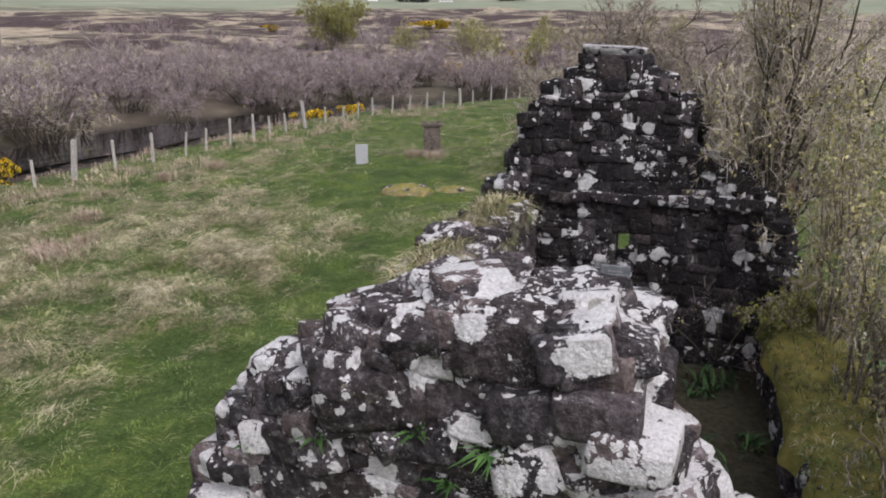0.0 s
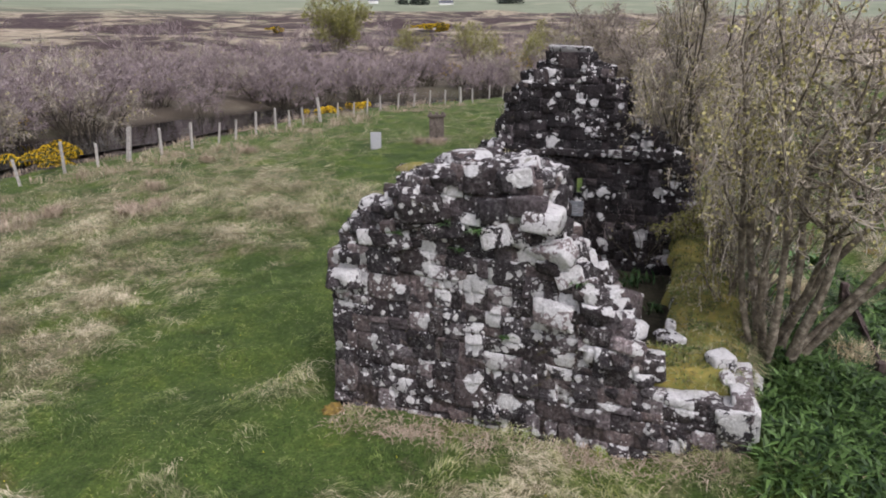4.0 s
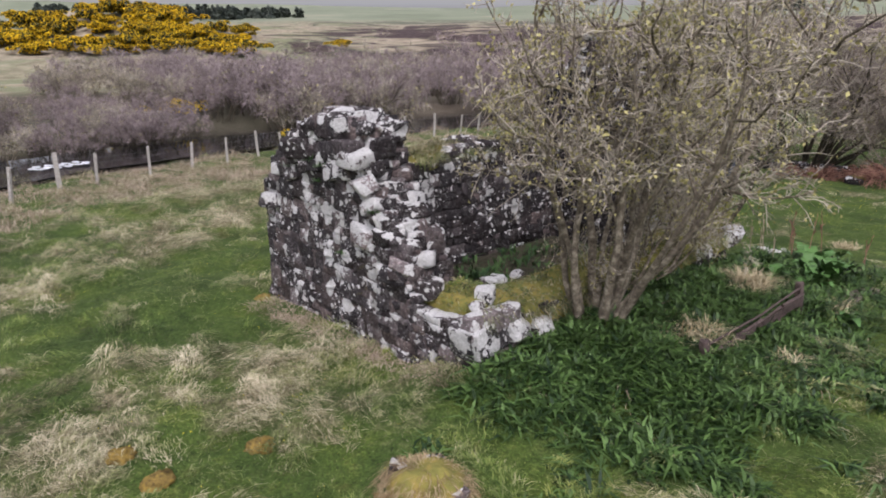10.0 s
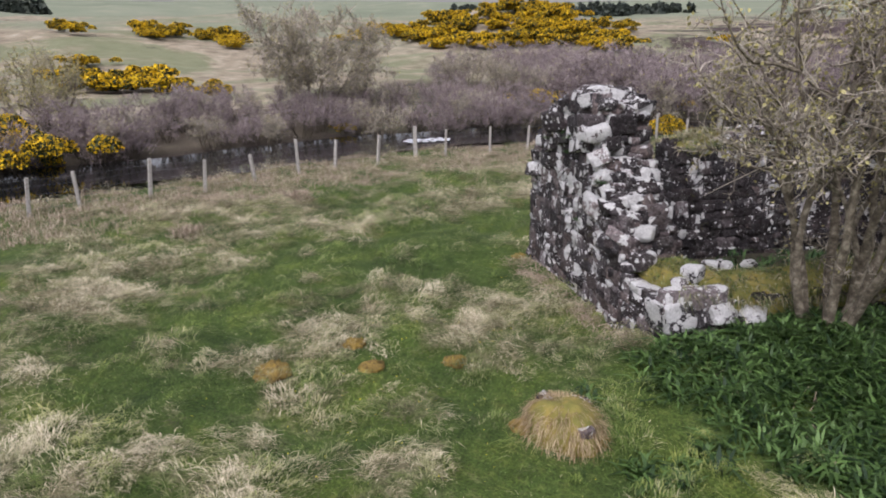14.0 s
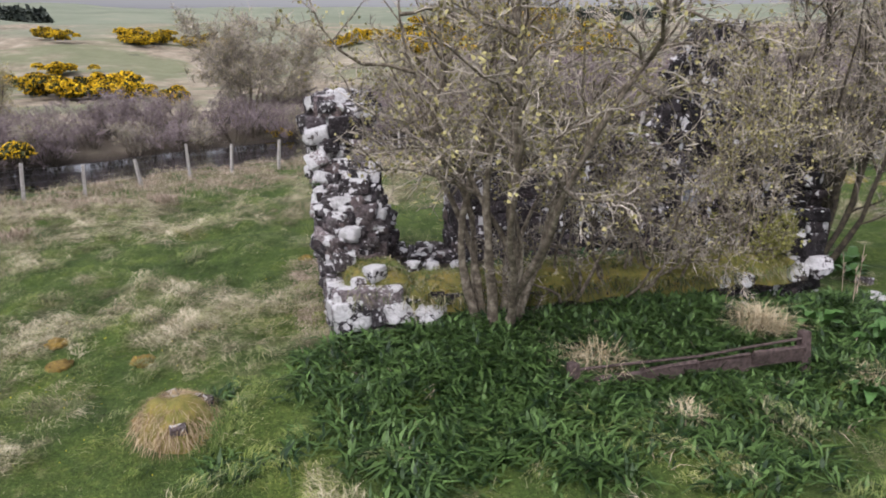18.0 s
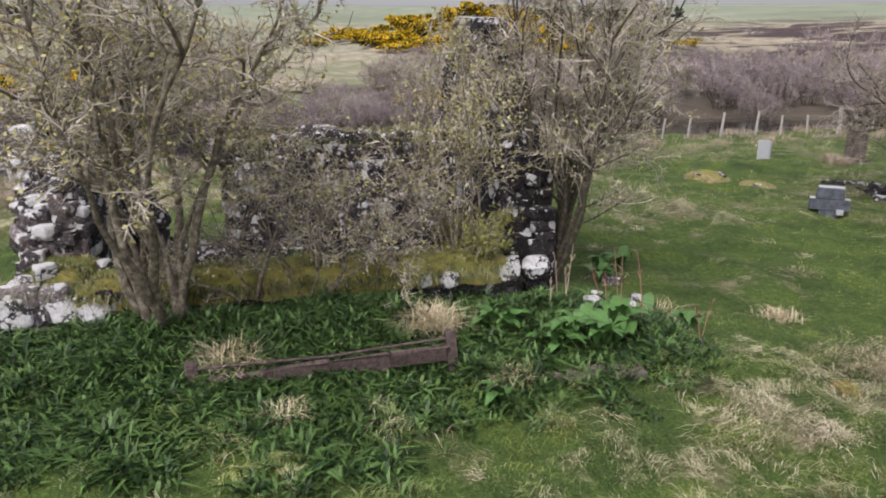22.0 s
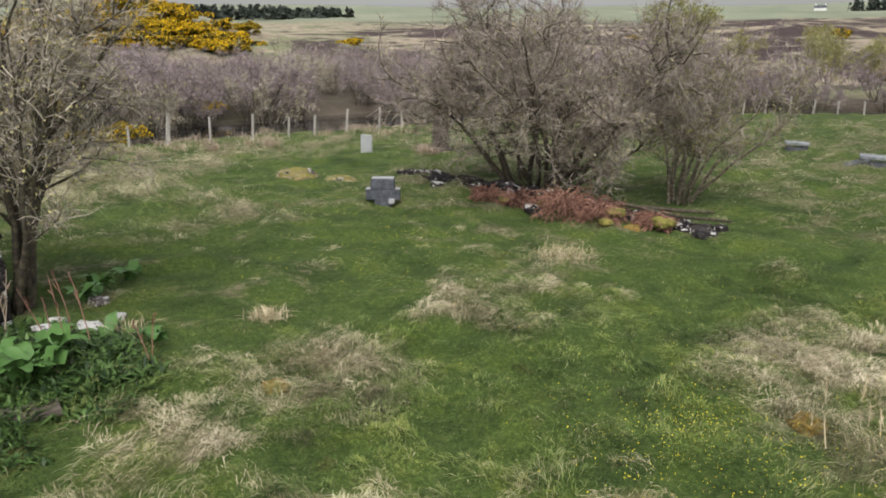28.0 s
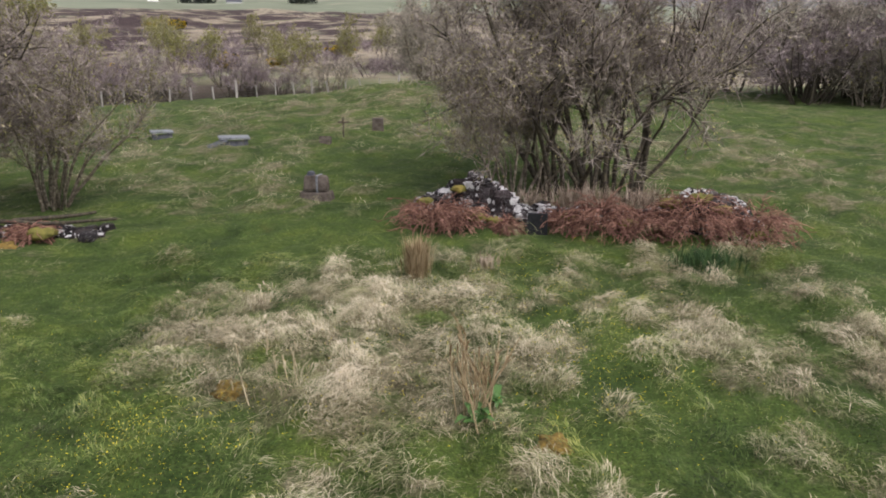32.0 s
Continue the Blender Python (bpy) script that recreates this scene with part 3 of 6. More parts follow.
def tussocks(count, x0, x1, y0, y1, per=52, size=1.0):
    """Shaggy domed locks, their blades combed one way and falling over the edge."""
    cx, cy = rng.uniform(x0, x1, count), rng.uniform(y0, y1, count)
    s = np.clip(straw_share(cx, cy) + rng.normal(0, 0.12, count), 0, 1)
    keep = clear(cx, cy) & (beyond(cx, cy) < 6) & (rng.uniform(0, 1, count) < 0.08 + 1.1 * s)
    cx, cy, s = cx[keep], cy[keep], s[keep]
    big = rng.uniform(0.45, 1.5, len(cx)) * size
    long = rng.uniform(0.9, 2.0, len(cx))
    turn = 2 * np.pi * vnoise(cx / 1.3, cy / 1.3, 24) + rng.normal(0, 0.5, len(cx))
    light = rng.normal(0.03, 0.16, len(cx))
    who = np.repeat(np.arange(len(cx)), per)
    a = rng.uniform(0, 2 * np.pi, len(who))
    q = np.sqrt(rng.uniform(0, 1, len(who)))
    r = q * 0.13 * big[who]
    u, v = np.cos(a) * r * long[who], np.sin(a) * r
    c, sn = np.cos(turn[who]), np.sin(turn[who])
    x, y = cx[who] + c * u - sn * v, cy[who] + sn * u + c * v
    ok = clear(x, y)
    who, x, y, a, q = who[ok], x[ok], y[ok], a[ok], q[ok]
    comb = np.where(rng.uniform(0, 1, len(x)) < 0.82, turn[who] + rng.normal(0, 0.38, len(x)), a + turn[who])
    tall = (0.078 - 0.02 * q) * big[who] * rng.uniform(0.6, 1.25, len(x))
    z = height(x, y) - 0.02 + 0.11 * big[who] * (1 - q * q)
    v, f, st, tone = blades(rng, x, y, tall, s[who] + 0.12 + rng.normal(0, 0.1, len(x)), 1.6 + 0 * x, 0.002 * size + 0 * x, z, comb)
    # rim blades are toned down, painting the shade around each tussock
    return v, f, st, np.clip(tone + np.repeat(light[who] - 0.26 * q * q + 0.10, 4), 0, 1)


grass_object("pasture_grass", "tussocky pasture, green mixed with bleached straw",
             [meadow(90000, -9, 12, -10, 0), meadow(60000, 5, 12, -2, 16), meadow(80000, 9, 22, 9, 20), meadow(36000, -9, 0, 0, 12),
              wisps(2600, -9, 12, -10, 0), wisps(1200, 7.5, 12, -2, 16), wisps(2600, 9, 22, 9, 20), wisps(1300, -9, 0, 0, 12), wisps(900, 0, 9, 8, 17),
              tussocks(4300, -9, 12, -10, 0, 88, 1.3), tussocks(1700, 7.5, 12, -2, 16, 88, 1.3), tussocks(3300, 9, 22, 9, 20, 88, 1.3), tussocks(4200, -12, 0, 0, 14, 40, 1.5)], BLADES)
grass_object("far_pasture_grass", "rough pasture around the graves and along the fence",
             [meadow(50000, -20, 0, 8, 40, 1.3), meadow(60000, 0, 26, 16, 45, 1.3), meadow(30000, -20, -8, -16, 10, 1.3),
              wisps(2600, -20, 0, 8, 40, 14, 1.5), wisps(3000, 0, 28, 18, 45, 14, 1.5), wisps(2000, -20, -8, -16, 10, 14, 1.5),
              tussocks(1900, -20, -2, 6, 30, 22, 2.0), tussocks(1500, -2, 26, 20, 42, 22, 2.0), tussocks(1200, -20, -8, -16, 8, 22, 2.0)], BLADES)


# ---------------------------------------------------------------- stone walls
def stone_arrays(seed):
    """A rounded, knocked-about unit block with drawn-in edges: 56 points, 54 faces."""
    r = np.random.default_rng(seed)
    grid, pts, index = (-0.5, -0.37, 0.37, 0.5), [], {}
    for i, j, m in itertools.product(range(4), repeat=3):
        if {i, j, m} & {0, 3}:
            index[i, j, m] = len(pts)
            pts.append((grid[i], grid[j], grid[m]))
    p = np.array(pts)
    out = (np.abs(p) > 0.45).sum(axis=1)
    p = p * np.where(out == 3, 0.88, np.where(out == 2, 0.955, 1.0))[:, None] + r.normal(0, 0.014, p.shape) + (out == 1)[:, None] * r.normal(0, 0.02, p.shape)
    base = p.copy()
    for corner in itertools.product((-1, 1), repeat=3):
        weight = np.prod(0.5 + base * np.array(corner), axis=1)[:, None]
        p = p + weight * r.normal(0, 0.055, 3)
    f = []
    for axis in range(3):
        for side in (0, 3):
            for a, b in itertools.product(range(3), repeat=2):
                corners = []
                for da, db in ((0, 0), (1, 0), (1, 1), (0, 1)):
                    c = [0, 0, 0]
                    c[axis] = side
                    c[(axis + 1) % 3], c[(axis + 2) % 3] = a + da, b + db
                    corners.append(index[tuple(c)])
                f.append(corners if side == 3 else corners[::-1])
    return p, np.array(f)


STONES = [stone_arrays(s) for s in range(14)]
STONE_MESHES = [mesh_from("stone", v, f, STONE, True) for v, f in STONES]
def boulder_mesh(seed):
    bm = bmesh.new()
    bmesh.ops.create_icosphere(bm, subdivisions=2, radius=0.5)
    for v in bm.verts:
        k = 1 + 0.34 * noise.noise(v.co * 2.6 + Vector((seed * 3.1, 0, 0))) + 0.14 * noise.noise(v.co * 7 + Vector((0, seed, 0)))
        v.co = Vector([math.copysign(abs(c * 2) ** 0.75 * 0.5, c) for c in v.co]) * k
    return from_bm("boulder", bm, WHITE_STONE)


BOULDERS = [boulder_mesh(i) for i in range(6)]
PALE_MESHES = [mesh_from("stone", v, f, WHITE_STONE, True) for v, f in STONES[:6]]


QUOIN_MESHES = [mesh_from("stone", v, f, QUOIN_STONE, True) for v, f in STONES[:6]]
DARKENED_MESHES = [mesh_from("stone", v, f, DARKENED_STONE, True) for v, f in STONES]
TOP_MESHES = [mesh_from("stone", v, f, TOP_STONE, True) for v, f in STONES[4:12]]


def rubble_mesh(name, boxes, material):
    """Many blocks in one mesh: boxes of centre, size, turn matrix."""
    blocks = []
    for i, (c, s, m) in enumerate(boxes):
        v, f = STONES[(i * 5 + 3) % len(STONES)]
        blocks.append(((v * np.array(s)) @ np.array(m).T + np.array(c), f))
    v, f = joined(blocks)
    return mesh_from(name, v, f, material, True)


def jitter(rng, turn, k=1.0):
    return np.array((Matrix.Rotation(turn, 3, "Z") @ Euler([rng.normal(0, 0.022) * k for _ in range(3)]).to_matrix()))


def courses(rng, length, top, low, course=(0.12, 0.28), wide=(0.14, 0.46), holes=()):
    """Random rubble over a face, split again and again: u, z, width, height of each stone."""
    high = max(top(u) for u in np.linspace(0, length, 60))
    out, todo = [], []
    z = low
    while z < high + 0.1:
        h = rng.uniform(0.45, 0.8)
        todo.append((0.0, length, z, z + h))
        z += h
    while todo:
        a, b, z0, z1 = todo.pop()
        w, h = b - a, z1 - z0
        done = w < wide[1] and h < course[1] * 1.25 and (w * h < 0.06 or rng.random() < 0.35)
        if done or (w < wide[0] * 1.6 and h < course[0] * 2):
            c = (a + b) / 2
            t = min(top(a + 0.03), top(c), top(b - 0.03))
            if z0 + h * 0.7 > t or any(a < q1 and b > q0 and z1 > h0 and z0 < h1 for q0, q1, h0, h1 in holes):
                continue
            out.append((c, (z0 + z1) / 2, w, h))
            continue
        k = rng.uniform(0.33, 0.67)
        if w > h * rng.uniform(0.75, 1.7):
            todo += [(a, a + w * k, z0, z1), (a + w * k, b, z0, z1)]
        else:
            todo += [(a, b, z0, z0 + h * k), (a, b, z0 + h * k, z1)]
    return sorted(out, key=lambda q: -q[2] * q[3])


def stone_wall(name, label, start, along, thick, length, top, low=-0.25, seed=1, holes=(), limit=290, course=(0.12, 0.28), wide=(0.14, 0.46),
               face=1, edge_fill=True, kind="structure", cap=RUBBLE, pins=40, crumbs=4, pale=0.1, weathered=9.0, common=None, crumb_end=99.0):
    """A rubble wall: an earth core, single stones on the side that is seen best, joined rubble elsewhere. along: angle of its run; thick: to the left of it."""
    rng = np.random.default_rng(seed)
    wall = thing(name, (start[0], start[1], 0), label, "wall", kind=kind, turn=along)
    us = np.arange(0.1, length - 0.05, 0.1)
    solid = lambda u, z: not any(q0 < u < q1 and z0 < z < z1 for q0, q1, z0, z1 in holes)
    blocks = []
    for u in us:
        t, spans, z = top(u) - 0.10, [], low
        for q0, q1, z0, z1 in sorted(holes, key=lambda q: q[2]):
            if q0 - 0.02 < u < q1 + 0.02 and t > z0:
                spans.append((z, z0))
                z = z1
        spans.append((z, t))
        for z0, z1 in spans:
            if z1 - z0 > 0.03:
                s = (0.102, thick - 0.02, z1 - z0)
                v = np.array([(i, j, m) for i in (-0.5, 0.5) for j in (-0.5, 0.5) for m in (-0.5, 0.5)]) * s + (u, thick / 2, (z0 + z1) / 2)
                blocks.append((v, np.array([(0, 1, 3, 2), (4, 6, 7, 5), (0, 4, 5, 1), (2, 3, 7, 6), (0, 2, 6, 4), (1, 5, 7, 3)])))
    v, f = joined(blocks)
    piece("core", mesh_from("core", v, f, CORE), wall, "dark earth and mortar between the stones")
    singles, rest = [], []
    for side, depth in ((0, 0.10), (1, thick - 0.10)):
        for u, z, w, h in courses(rng, length, top, low, course, wide, holes):
            d = rng.uniform(0.24, 0.34)
            y = depth + (d / 2 - 0.115) * (1 if side == 0 else -1) + rng.normal(0, 0.012)
            m = jitter(rng, 0)
            entry = ((u, y, z), (w * 1.03, d, h * 1.05), m)
            (singles if side != (face < 0) and len(singles) < limit else rest).append(entry)
    for u, turn in ((0.0, 0), (length, 1)):
        z = low
        while z < top(min(max(u, 0.02), length - 0.02)) - 0.12:
            h = rng.uniform(course[0], course[1])
            cuts = np.concatenate([[0], np.sort(rng.uniform(0.25, 0.75, 1) * thick), [thick]])
            for y0, y1 in zip(cuts[:-1], cuts[1:]):
                rest.append(((u + (0.11 if turn == 0 else -0.11) + rng.normal(0, 0.012), (y0 + y1) / 2, z + h / 2), (0.26, (y1 - y0) * 1.02, h * 1.05), jitter(rng, 0)))
            z += h
    for i in range(int(length * pins)):
        u, side = rng.uniform(0.03, length - 0.03), rng.random() < 0.7
        z = rng.uniform(low + 0.2, max(low + 0.21, top(u) - 0.08))
        if not solid(u, z):
            continue
        s = rng.uniform(0.05, 0.13)
        rest.append(((u, 0.055 + rng.normal(0, 0.012) if side else thick - 0.055, z), (s * rng.uniform(1, 1.9), 0.14, s), jitter(rng, 0, 4)))
    count = int(length / 0.13)
    for i in range(count * crumbs):
        u = rng.uniform(0.05, length - 0.05)
        y = rng.uniform(0.12, thick - 0.12)
        t = top(u)
        s = 0.06 + 0.24 * rng.uniform(0, 1) ** 1.7
        if u > crumb_end or not solid(u, t - 0.1):
            continue
        rest.append(((u, y, t - 0.08 + rng.uniform(-0.07, 0.08)), (s * rng.uniform(1, 1.7), s * rng.uniform(0.9, 1.4), s * rng.uniform(0.55, 0.95)), jitter(rng, rng.uniform(0, 6), 8)))
    if edge_fill:
        for i in range(int(length * 40)):
            u, y = rng.uniform(0.02, length - 0.02), rng.uniform(0.1, thick - 0.1)
            slope = top(min(u + 0.12, length - 0.01)) - top(max(u - 0.12, 0.01))
            if abs(slope) < 0.15:
                continue
            z = rng.uniform(min(top(u + 0.1), top(u - 0.1)), max(top(u - 0.1), top(u + 0.1))) - 0.08
            if z > top(u) + 0.02:
                continue
            s = rng.uniform(0.12, 0.26)
            rest.append(((u, y, z), (s * 1.4, s * 1.2, s * 0.8), jitter(rng, rng.uniform(0, 6), 2)))
    if rest:
        piece("rubble", rubble_mesh("rubble", rest, cap), wall, "joined rubble of the far face and the broken top", kind="stuff")
    for i, (c, s, m) in enumerate(singles):
        pool = PALE_MESHES if rng.random() < (pale(c[0], c[2]) if callable(pale) else pale) else TOP_MESHES if c[2] > weathered + 0.35 * math.sin(c[0] * 5) else common or STONE_MESHES
        piece("stone", pool[i % len(pool)], wall, m=Matrix.LocRotScale(Vector(c), Matrix(m.tolist()).to_quaternion(), Vector(s)))
    return wall


def profile(points, rough=0.05, seed=0):
    us, zs = [p[0] for p in points], [p[1] for p in points]
    return lambda u: float(np.interp(u, us, zs) + rough * vnoise(np.array(u * 4.0 + seed), np.array(seed * 3.7), seed))


def gable_pale(u, z):
    """Share of lichen-white stones over the near gable: a cluster low in the middle, the broken slope and the corner."""
    return 0.03 + 0.62 * float(bump(u, z, 1.8, 0.75, 0.8, 0.6)) + 0.35 * float(bump(u, z, 3.3, 1.4, 0.35, 0.7)) + 0.45 * float(bump(u, z, 4.8, 0.5, 0.6, 0.4))


near_top = profile([(0, 1.9), (0.12, 2.05), (0.5, 2.62), (1.1, 3.02), (1.7, 3.2), (2.42, 3.2), (2.68, 2.95), (2.76, 2.4), (3.1, 2.0), (3.46, 1.7), (3.68, 1.3), (3.8, 0.90), (5.1, 0.76)], 0.07, 1)
stone_wall("wall_near_gable", "broken gable of dark rubble blotched with white lichen", (-0.02, -0.06), -2.2, 0.92, 5.05, near_top, seed=3, limit=300, cap=PALE_RUBBLE, crumbs=15, pins=30, pale=gable_pale, weathered=2.25, crumb_end=3.75)
far_top = profile([(0, 2.3), (0.3, 2.4), (0.55, 2.95), (0.72, 3.45), (1.1, 3.9), (1.45, 4.2), (1.5, 4.4), (2.2, 4.42), (2.25, 4.1), (2.9, 3.8), (3.1, 3.15), (3.6, 2.8), (4.3, 2.1), (4.6, 1.3)], 0.04, 2)
stone_wall("wall_far_gable", "tall ruined gable of black rubble, shade deepened in its colour, with lichen-white caps", (0.0, 6.98), 0, 0.8, 4.62, far_top, seed=8, pale=0.05, cap=DARKENED_RUBBLE, common=DARKENED_MESHES, holes=[(2.02, 2.22, 1.36, 1.82)])
left_top = profile([(0, 2.15), (0.5, 2.2), (1.2, 2.35), (2.2, 2.3), (3.3, 2.2), (4.4, 2.15)], 0.06, 3)
stone_wall("wall_left_long", "long side wall of lichened rubble with turf on top", (0.86, 2.56), 90, 0.85, 4.42, left_top, seed=12, face=1, pale=0.34)
stone_wall("wall_doorway_stub", "broken stub of side wall beside the doorway gap", (0.86, 0.94), 90, 0.85, 1.6, profile([(0, 1.5), (0.25, 1.1), (0.45, 0.4), (0.6, 0.1), (1.6, 0.1)], 0.03, 4), seed=14, limit=60)
right_top = profile([(0, 0.8), (1.0, 0.78), (2.5, 0.72), (4.5, 0.68), (6.15, 0.66)], 0.05, 5)
stone_wall("wall_right_long", "low side wall of the chapel under moss and turf", (5.08, 0.72), 90, 0.88, 6.25, right_top, seed=16, limit=200)


# ---------------------------------------------------------------- trees
def bare_tree(name, at, label, seed, stems, tall, spread, boughs, twigs, fine, girth, buds=0, bud_material=None, bark=None, twig=None, lean=(0, 0),
              category="tree", bud_size=0.03, group="", wander=0.13, foot=0.25, lift=0.03, fine_size=0.35, limb=0.42, light=0.0, rod=0.17, low=0.22, squeeze=1.0,
              spurs=0, knots=8, kink=0.2, fork=42):
    rng = np.random.default_rng(seed)
    bark, twig = bark or BARK, twig or TWIG
    tree = thing(name, at, label, category, group)
    a = rng.uniform(0, 2 * np.pi, stems)
    start = np.stack([np.cos(a) * foot * rng.uniform(0.2, 1, stems), np.sin(a) * foot * rng.uniform(0.2, 1, stems), np.full(stems, -0.15)], 1)
    out = rng.uniform(0.15, 1.0, stems) * spread
    way = np.stack([np.cos(a) * out + lean[0], np.sin(a) * out + lean[1], np.ones(stems)], 1)
    main = grow(rng, start, way, tall * rng.uniform(0.7, 1.05, stems), knots, wander, lift)
    limbs = sprout(rng, main, boughs, low, fork, tall * limb, 6, kink, lift)
    upper = main[:, np.linspace(0.42 * (knots - 1), knots - 1, 6).round().astype(int)]
    rods = sprout(rng, np.concatenate([limbs, upper]), twigs, 0.15, 48, tall * rod, 5, 0.3, lift * 1.5)
    hair = sprout(rng, rods, fine, 0.1, 50, fine_size, 3, 0.25, 0.08)
    spines = [sprout(rng, lines, spurs // 2, 0.12, 62, 0.11, 2, 0.0, 0.0) for lines in (limbs, rods)] if spurs else []
    for lines in (main, limbs, rods, hair, *spines):
        lines[:, :, 0] = np.where(lines[:, :, 0] < 0, lines[:, :, 0] * squeeze, lines[:, :, 0])
    piece("trunk", mesh_from("trunk", *joined([tubes(main, taper(main, girth, girth * 0.16, rng) * rng.uniform(0.82, 1.18, main.shape[:2]), 6), tubes(limbs, taper(limbs, girth * 0.36, girth * 0.1, rng), 5)]), bark, True), tree)
    if light:
        half = hair[:, ::2]
        rods = rods[:, ::2] if light > 0.01 else rods
        w = rng.normal(0, 1, (len(half), 3)) * light
        quad = np.stack([half[:, 0] - w, half[:, 0] + w, half[:, 1] + w * 0.3, half[:, 1] - w * 0.3], 1).reshape(-1, 3)
        hair_block = (quad, np.arange(len(quad)).reshape(-1, 4))
    else:
        hair_block = tubes(hair, taper(hair, girth * 0.05 + 0.0015, 0.002, rng), 3)
    tw = joined([tubes(rods, taper(rods, girth * 0.15, girth * 0.05, rng), 3), hair_block])
    if spurs:
        tw = joined([tw, *(tubes(lines, taper(lines, 0.006, 0.003, rng), 3) for lines in spines)])
    crown = piece("crown", mesh_from("crown", *tw, twig), tree)
    if buds:
        ends = np.concatenate([hair.reshape(-1, 3), rods[:, 1:].reshape(-1, 3)])
        pick = ends[rng.integers(0, len(ends), buds)] + rng.normal(0, 0.03, (buds, 3))
        piece("leaves", mesh_from("leaves", *leaf_cards(rng, pick, np.full(buds, bud_size)), bud_material or BUD), tree, "sparse opening leaf buds")
    return tree


def gz(x, y, up=0.0):
    return (x, y, float(height(np.array(x), np.array(y))) + up)


bare_tree("hawthorn_tree", gz(5.4, 1.95), "many-stemmed grey hawthorn against the low chapel wall", 31, 12, 5.6, 0.54, 120, 1200, 6000, 0.062, 7500, BUD, bud_size=0.034, foot=0.36, limb=0.32, rod=0.12, fine_size=0.17, wander=0.15, low=0.42, lift=0.045, light=0.0040, squeeze=0.45, spurs=6500, knots=13, kink=0.28, fork=54)
for y, h, seed in ((3.0, 2.3, 46), (3.9, 2.4, 47), (4.9, 2.1, 48)):
    bare_tree("bramble_tangle", (5.05, y, 0.72), "grey-brown tangle of bare stems on the mossy wall", seed, 7, h, 0.75, 34, 150, 180, 0.026, 450, BUD, category="bush", foot=0.35, light=0.0035, fine_size=0.2, rod=0.2, wander=0.28, lift=-0.01, spurs=1300, squeeze=0.4)
bare_tree("hawthorn_tree", gz(4.1, 7.95), "dark many-stemmed thorn tree at the gable corner", 32, 15, 6.0, 0.30, 130, 1700, 14000, 0.06, 7000, BUD, DARK_BARK, foot=0.2, limb=0.26, rod=0.12, fine_size=0.22, light=0.004, squeeze=0.6, lean=(0.1, 0.07), low=0.32, wander=0.09, knots=12, lift=0.04, fork=34, kink=0.18, spurs=3000)
bare_tree("sallow_bush", (4.85, 6.1, 0.7), "olive budding sallow rising from the chapel wall", 33, 10, 3.2, 0.42, 36, 300, 1900, 0.024, 3000, BUD, bud_size=0.032, category="bush", foot=0.3, light=0.004, fine_size=0.24, rod=0.2, lift=0.12, squeeze=0.4)
bare_tree("sallow_bush", (4.85, 4.4, 0.72), "pale upright sallow rods on the chapel wall", 39, 5, 1.9, 0.36, 14, 90, 500, 0.018, 700, BUD, bud_size=0.03, category="bush", foot=0.3, light=0.004, fine_size=0.24, rod=0.2, lift=0.12, squeeze=0.4)
bare_tree("lime_bush", (4.75, 6.2, 0.75), "low yellow-green leafy bush over the mossy wall", 29, 10, 1.0, 0.9, 30, 240, 900, 0.014, 2600, LIME, bud_size=0.035, category="bush", foot=0.3, light=0.003, fine_size=0.2)
bare_tree("bramble_tangle", (3.5, 6.3, 0.5), "brown leafless bramble tangle before the gable", 28, 7, 1.6, 0.8, 24, 120, 160, 0.011, 20, BUD, DARK_BARK, BROWN_TWIG, category="bush", foot=0.3, light=0.003, fine_size=0.25, wander=0.3, lift=-0.05)
bare_tree("thorn_bush", gz(1.4, 22.2), "broad grey thorn bush on the ruined enclosure", 34, 24, 5.4, 1.25, 280, 3600, 60000, 0.075, 12000, BUD, DARK_BARK, foot=1.1, category="bush", light=0.0048, fine_size=0.30, twig=GREY_TWIG, kink=0.28, low=0.36)
bare_tree("sallow_bush", gz(5.2, 23.4), "pale young sallow beside the thorn bush", 35, 13, 4.0, 0.85, 70, 700, 7000, 0.045, 5000, LIME, twig=GREY_TWIG, foot=0.5, category="bush", light=0.005, lift=0.05, low=0.3, fork=42)
bare_tree("thorn_thicket", gz(19.0, 24.8), "tall dense grey thicket growing out of the ruin", 36, 30, 6.2, 0.6, 320, 4200, 42000, 0.07, 14000, BUD, DARK_BARK, GREY_TWIG, lift=0.05, fork=36, foot=1.5, category="bush", low=0.38, limb=0.3, rod=0.14, wander=0.2, fine_size=0.36, light=0.0045)
bare_tree("thorn_thicket", gz(16.8, 24.0), "tall dense grey thicket growing out of the ruin", 37, 16, 4.8, 0.4, 140, 1500, 11000, 0.04, 6000, BUD, twig=GREY_TWIG, lift=0.06, low=0.35, fork=34, foot=0.9, category="bush", limb=0.3, rod=0.14, wander=0.2, fine_size=0.36, light=0.0045)
bare_tree("thorn_thicket", gz(13.5, 63), "grey thorn clump beyond the graveyard knoll", 38, 22, 7.0, 0.8, 150, 1800, 16000, 0.08, 3000, BUD, foot=2.2, category="bush", fine_size=0.6, light=0.012)
for i, (x, y, h) in enumerate(((38, 58, 8), (43, 54, 9), (47, 60, 9), (36, 66, 8), (50, 50, 8))):
    bare_tree("ash_tree", gz(x, y), "leafless tree in the wood beside the track", 60 + i, 8, h, 0.5, 80, 900, 8000, 0.11, 1500, BUD, DARK_BARK, BROWN_TWIG if i % 2 else TWIG, foot=0.8, fine_size=0.7, light=0.014)
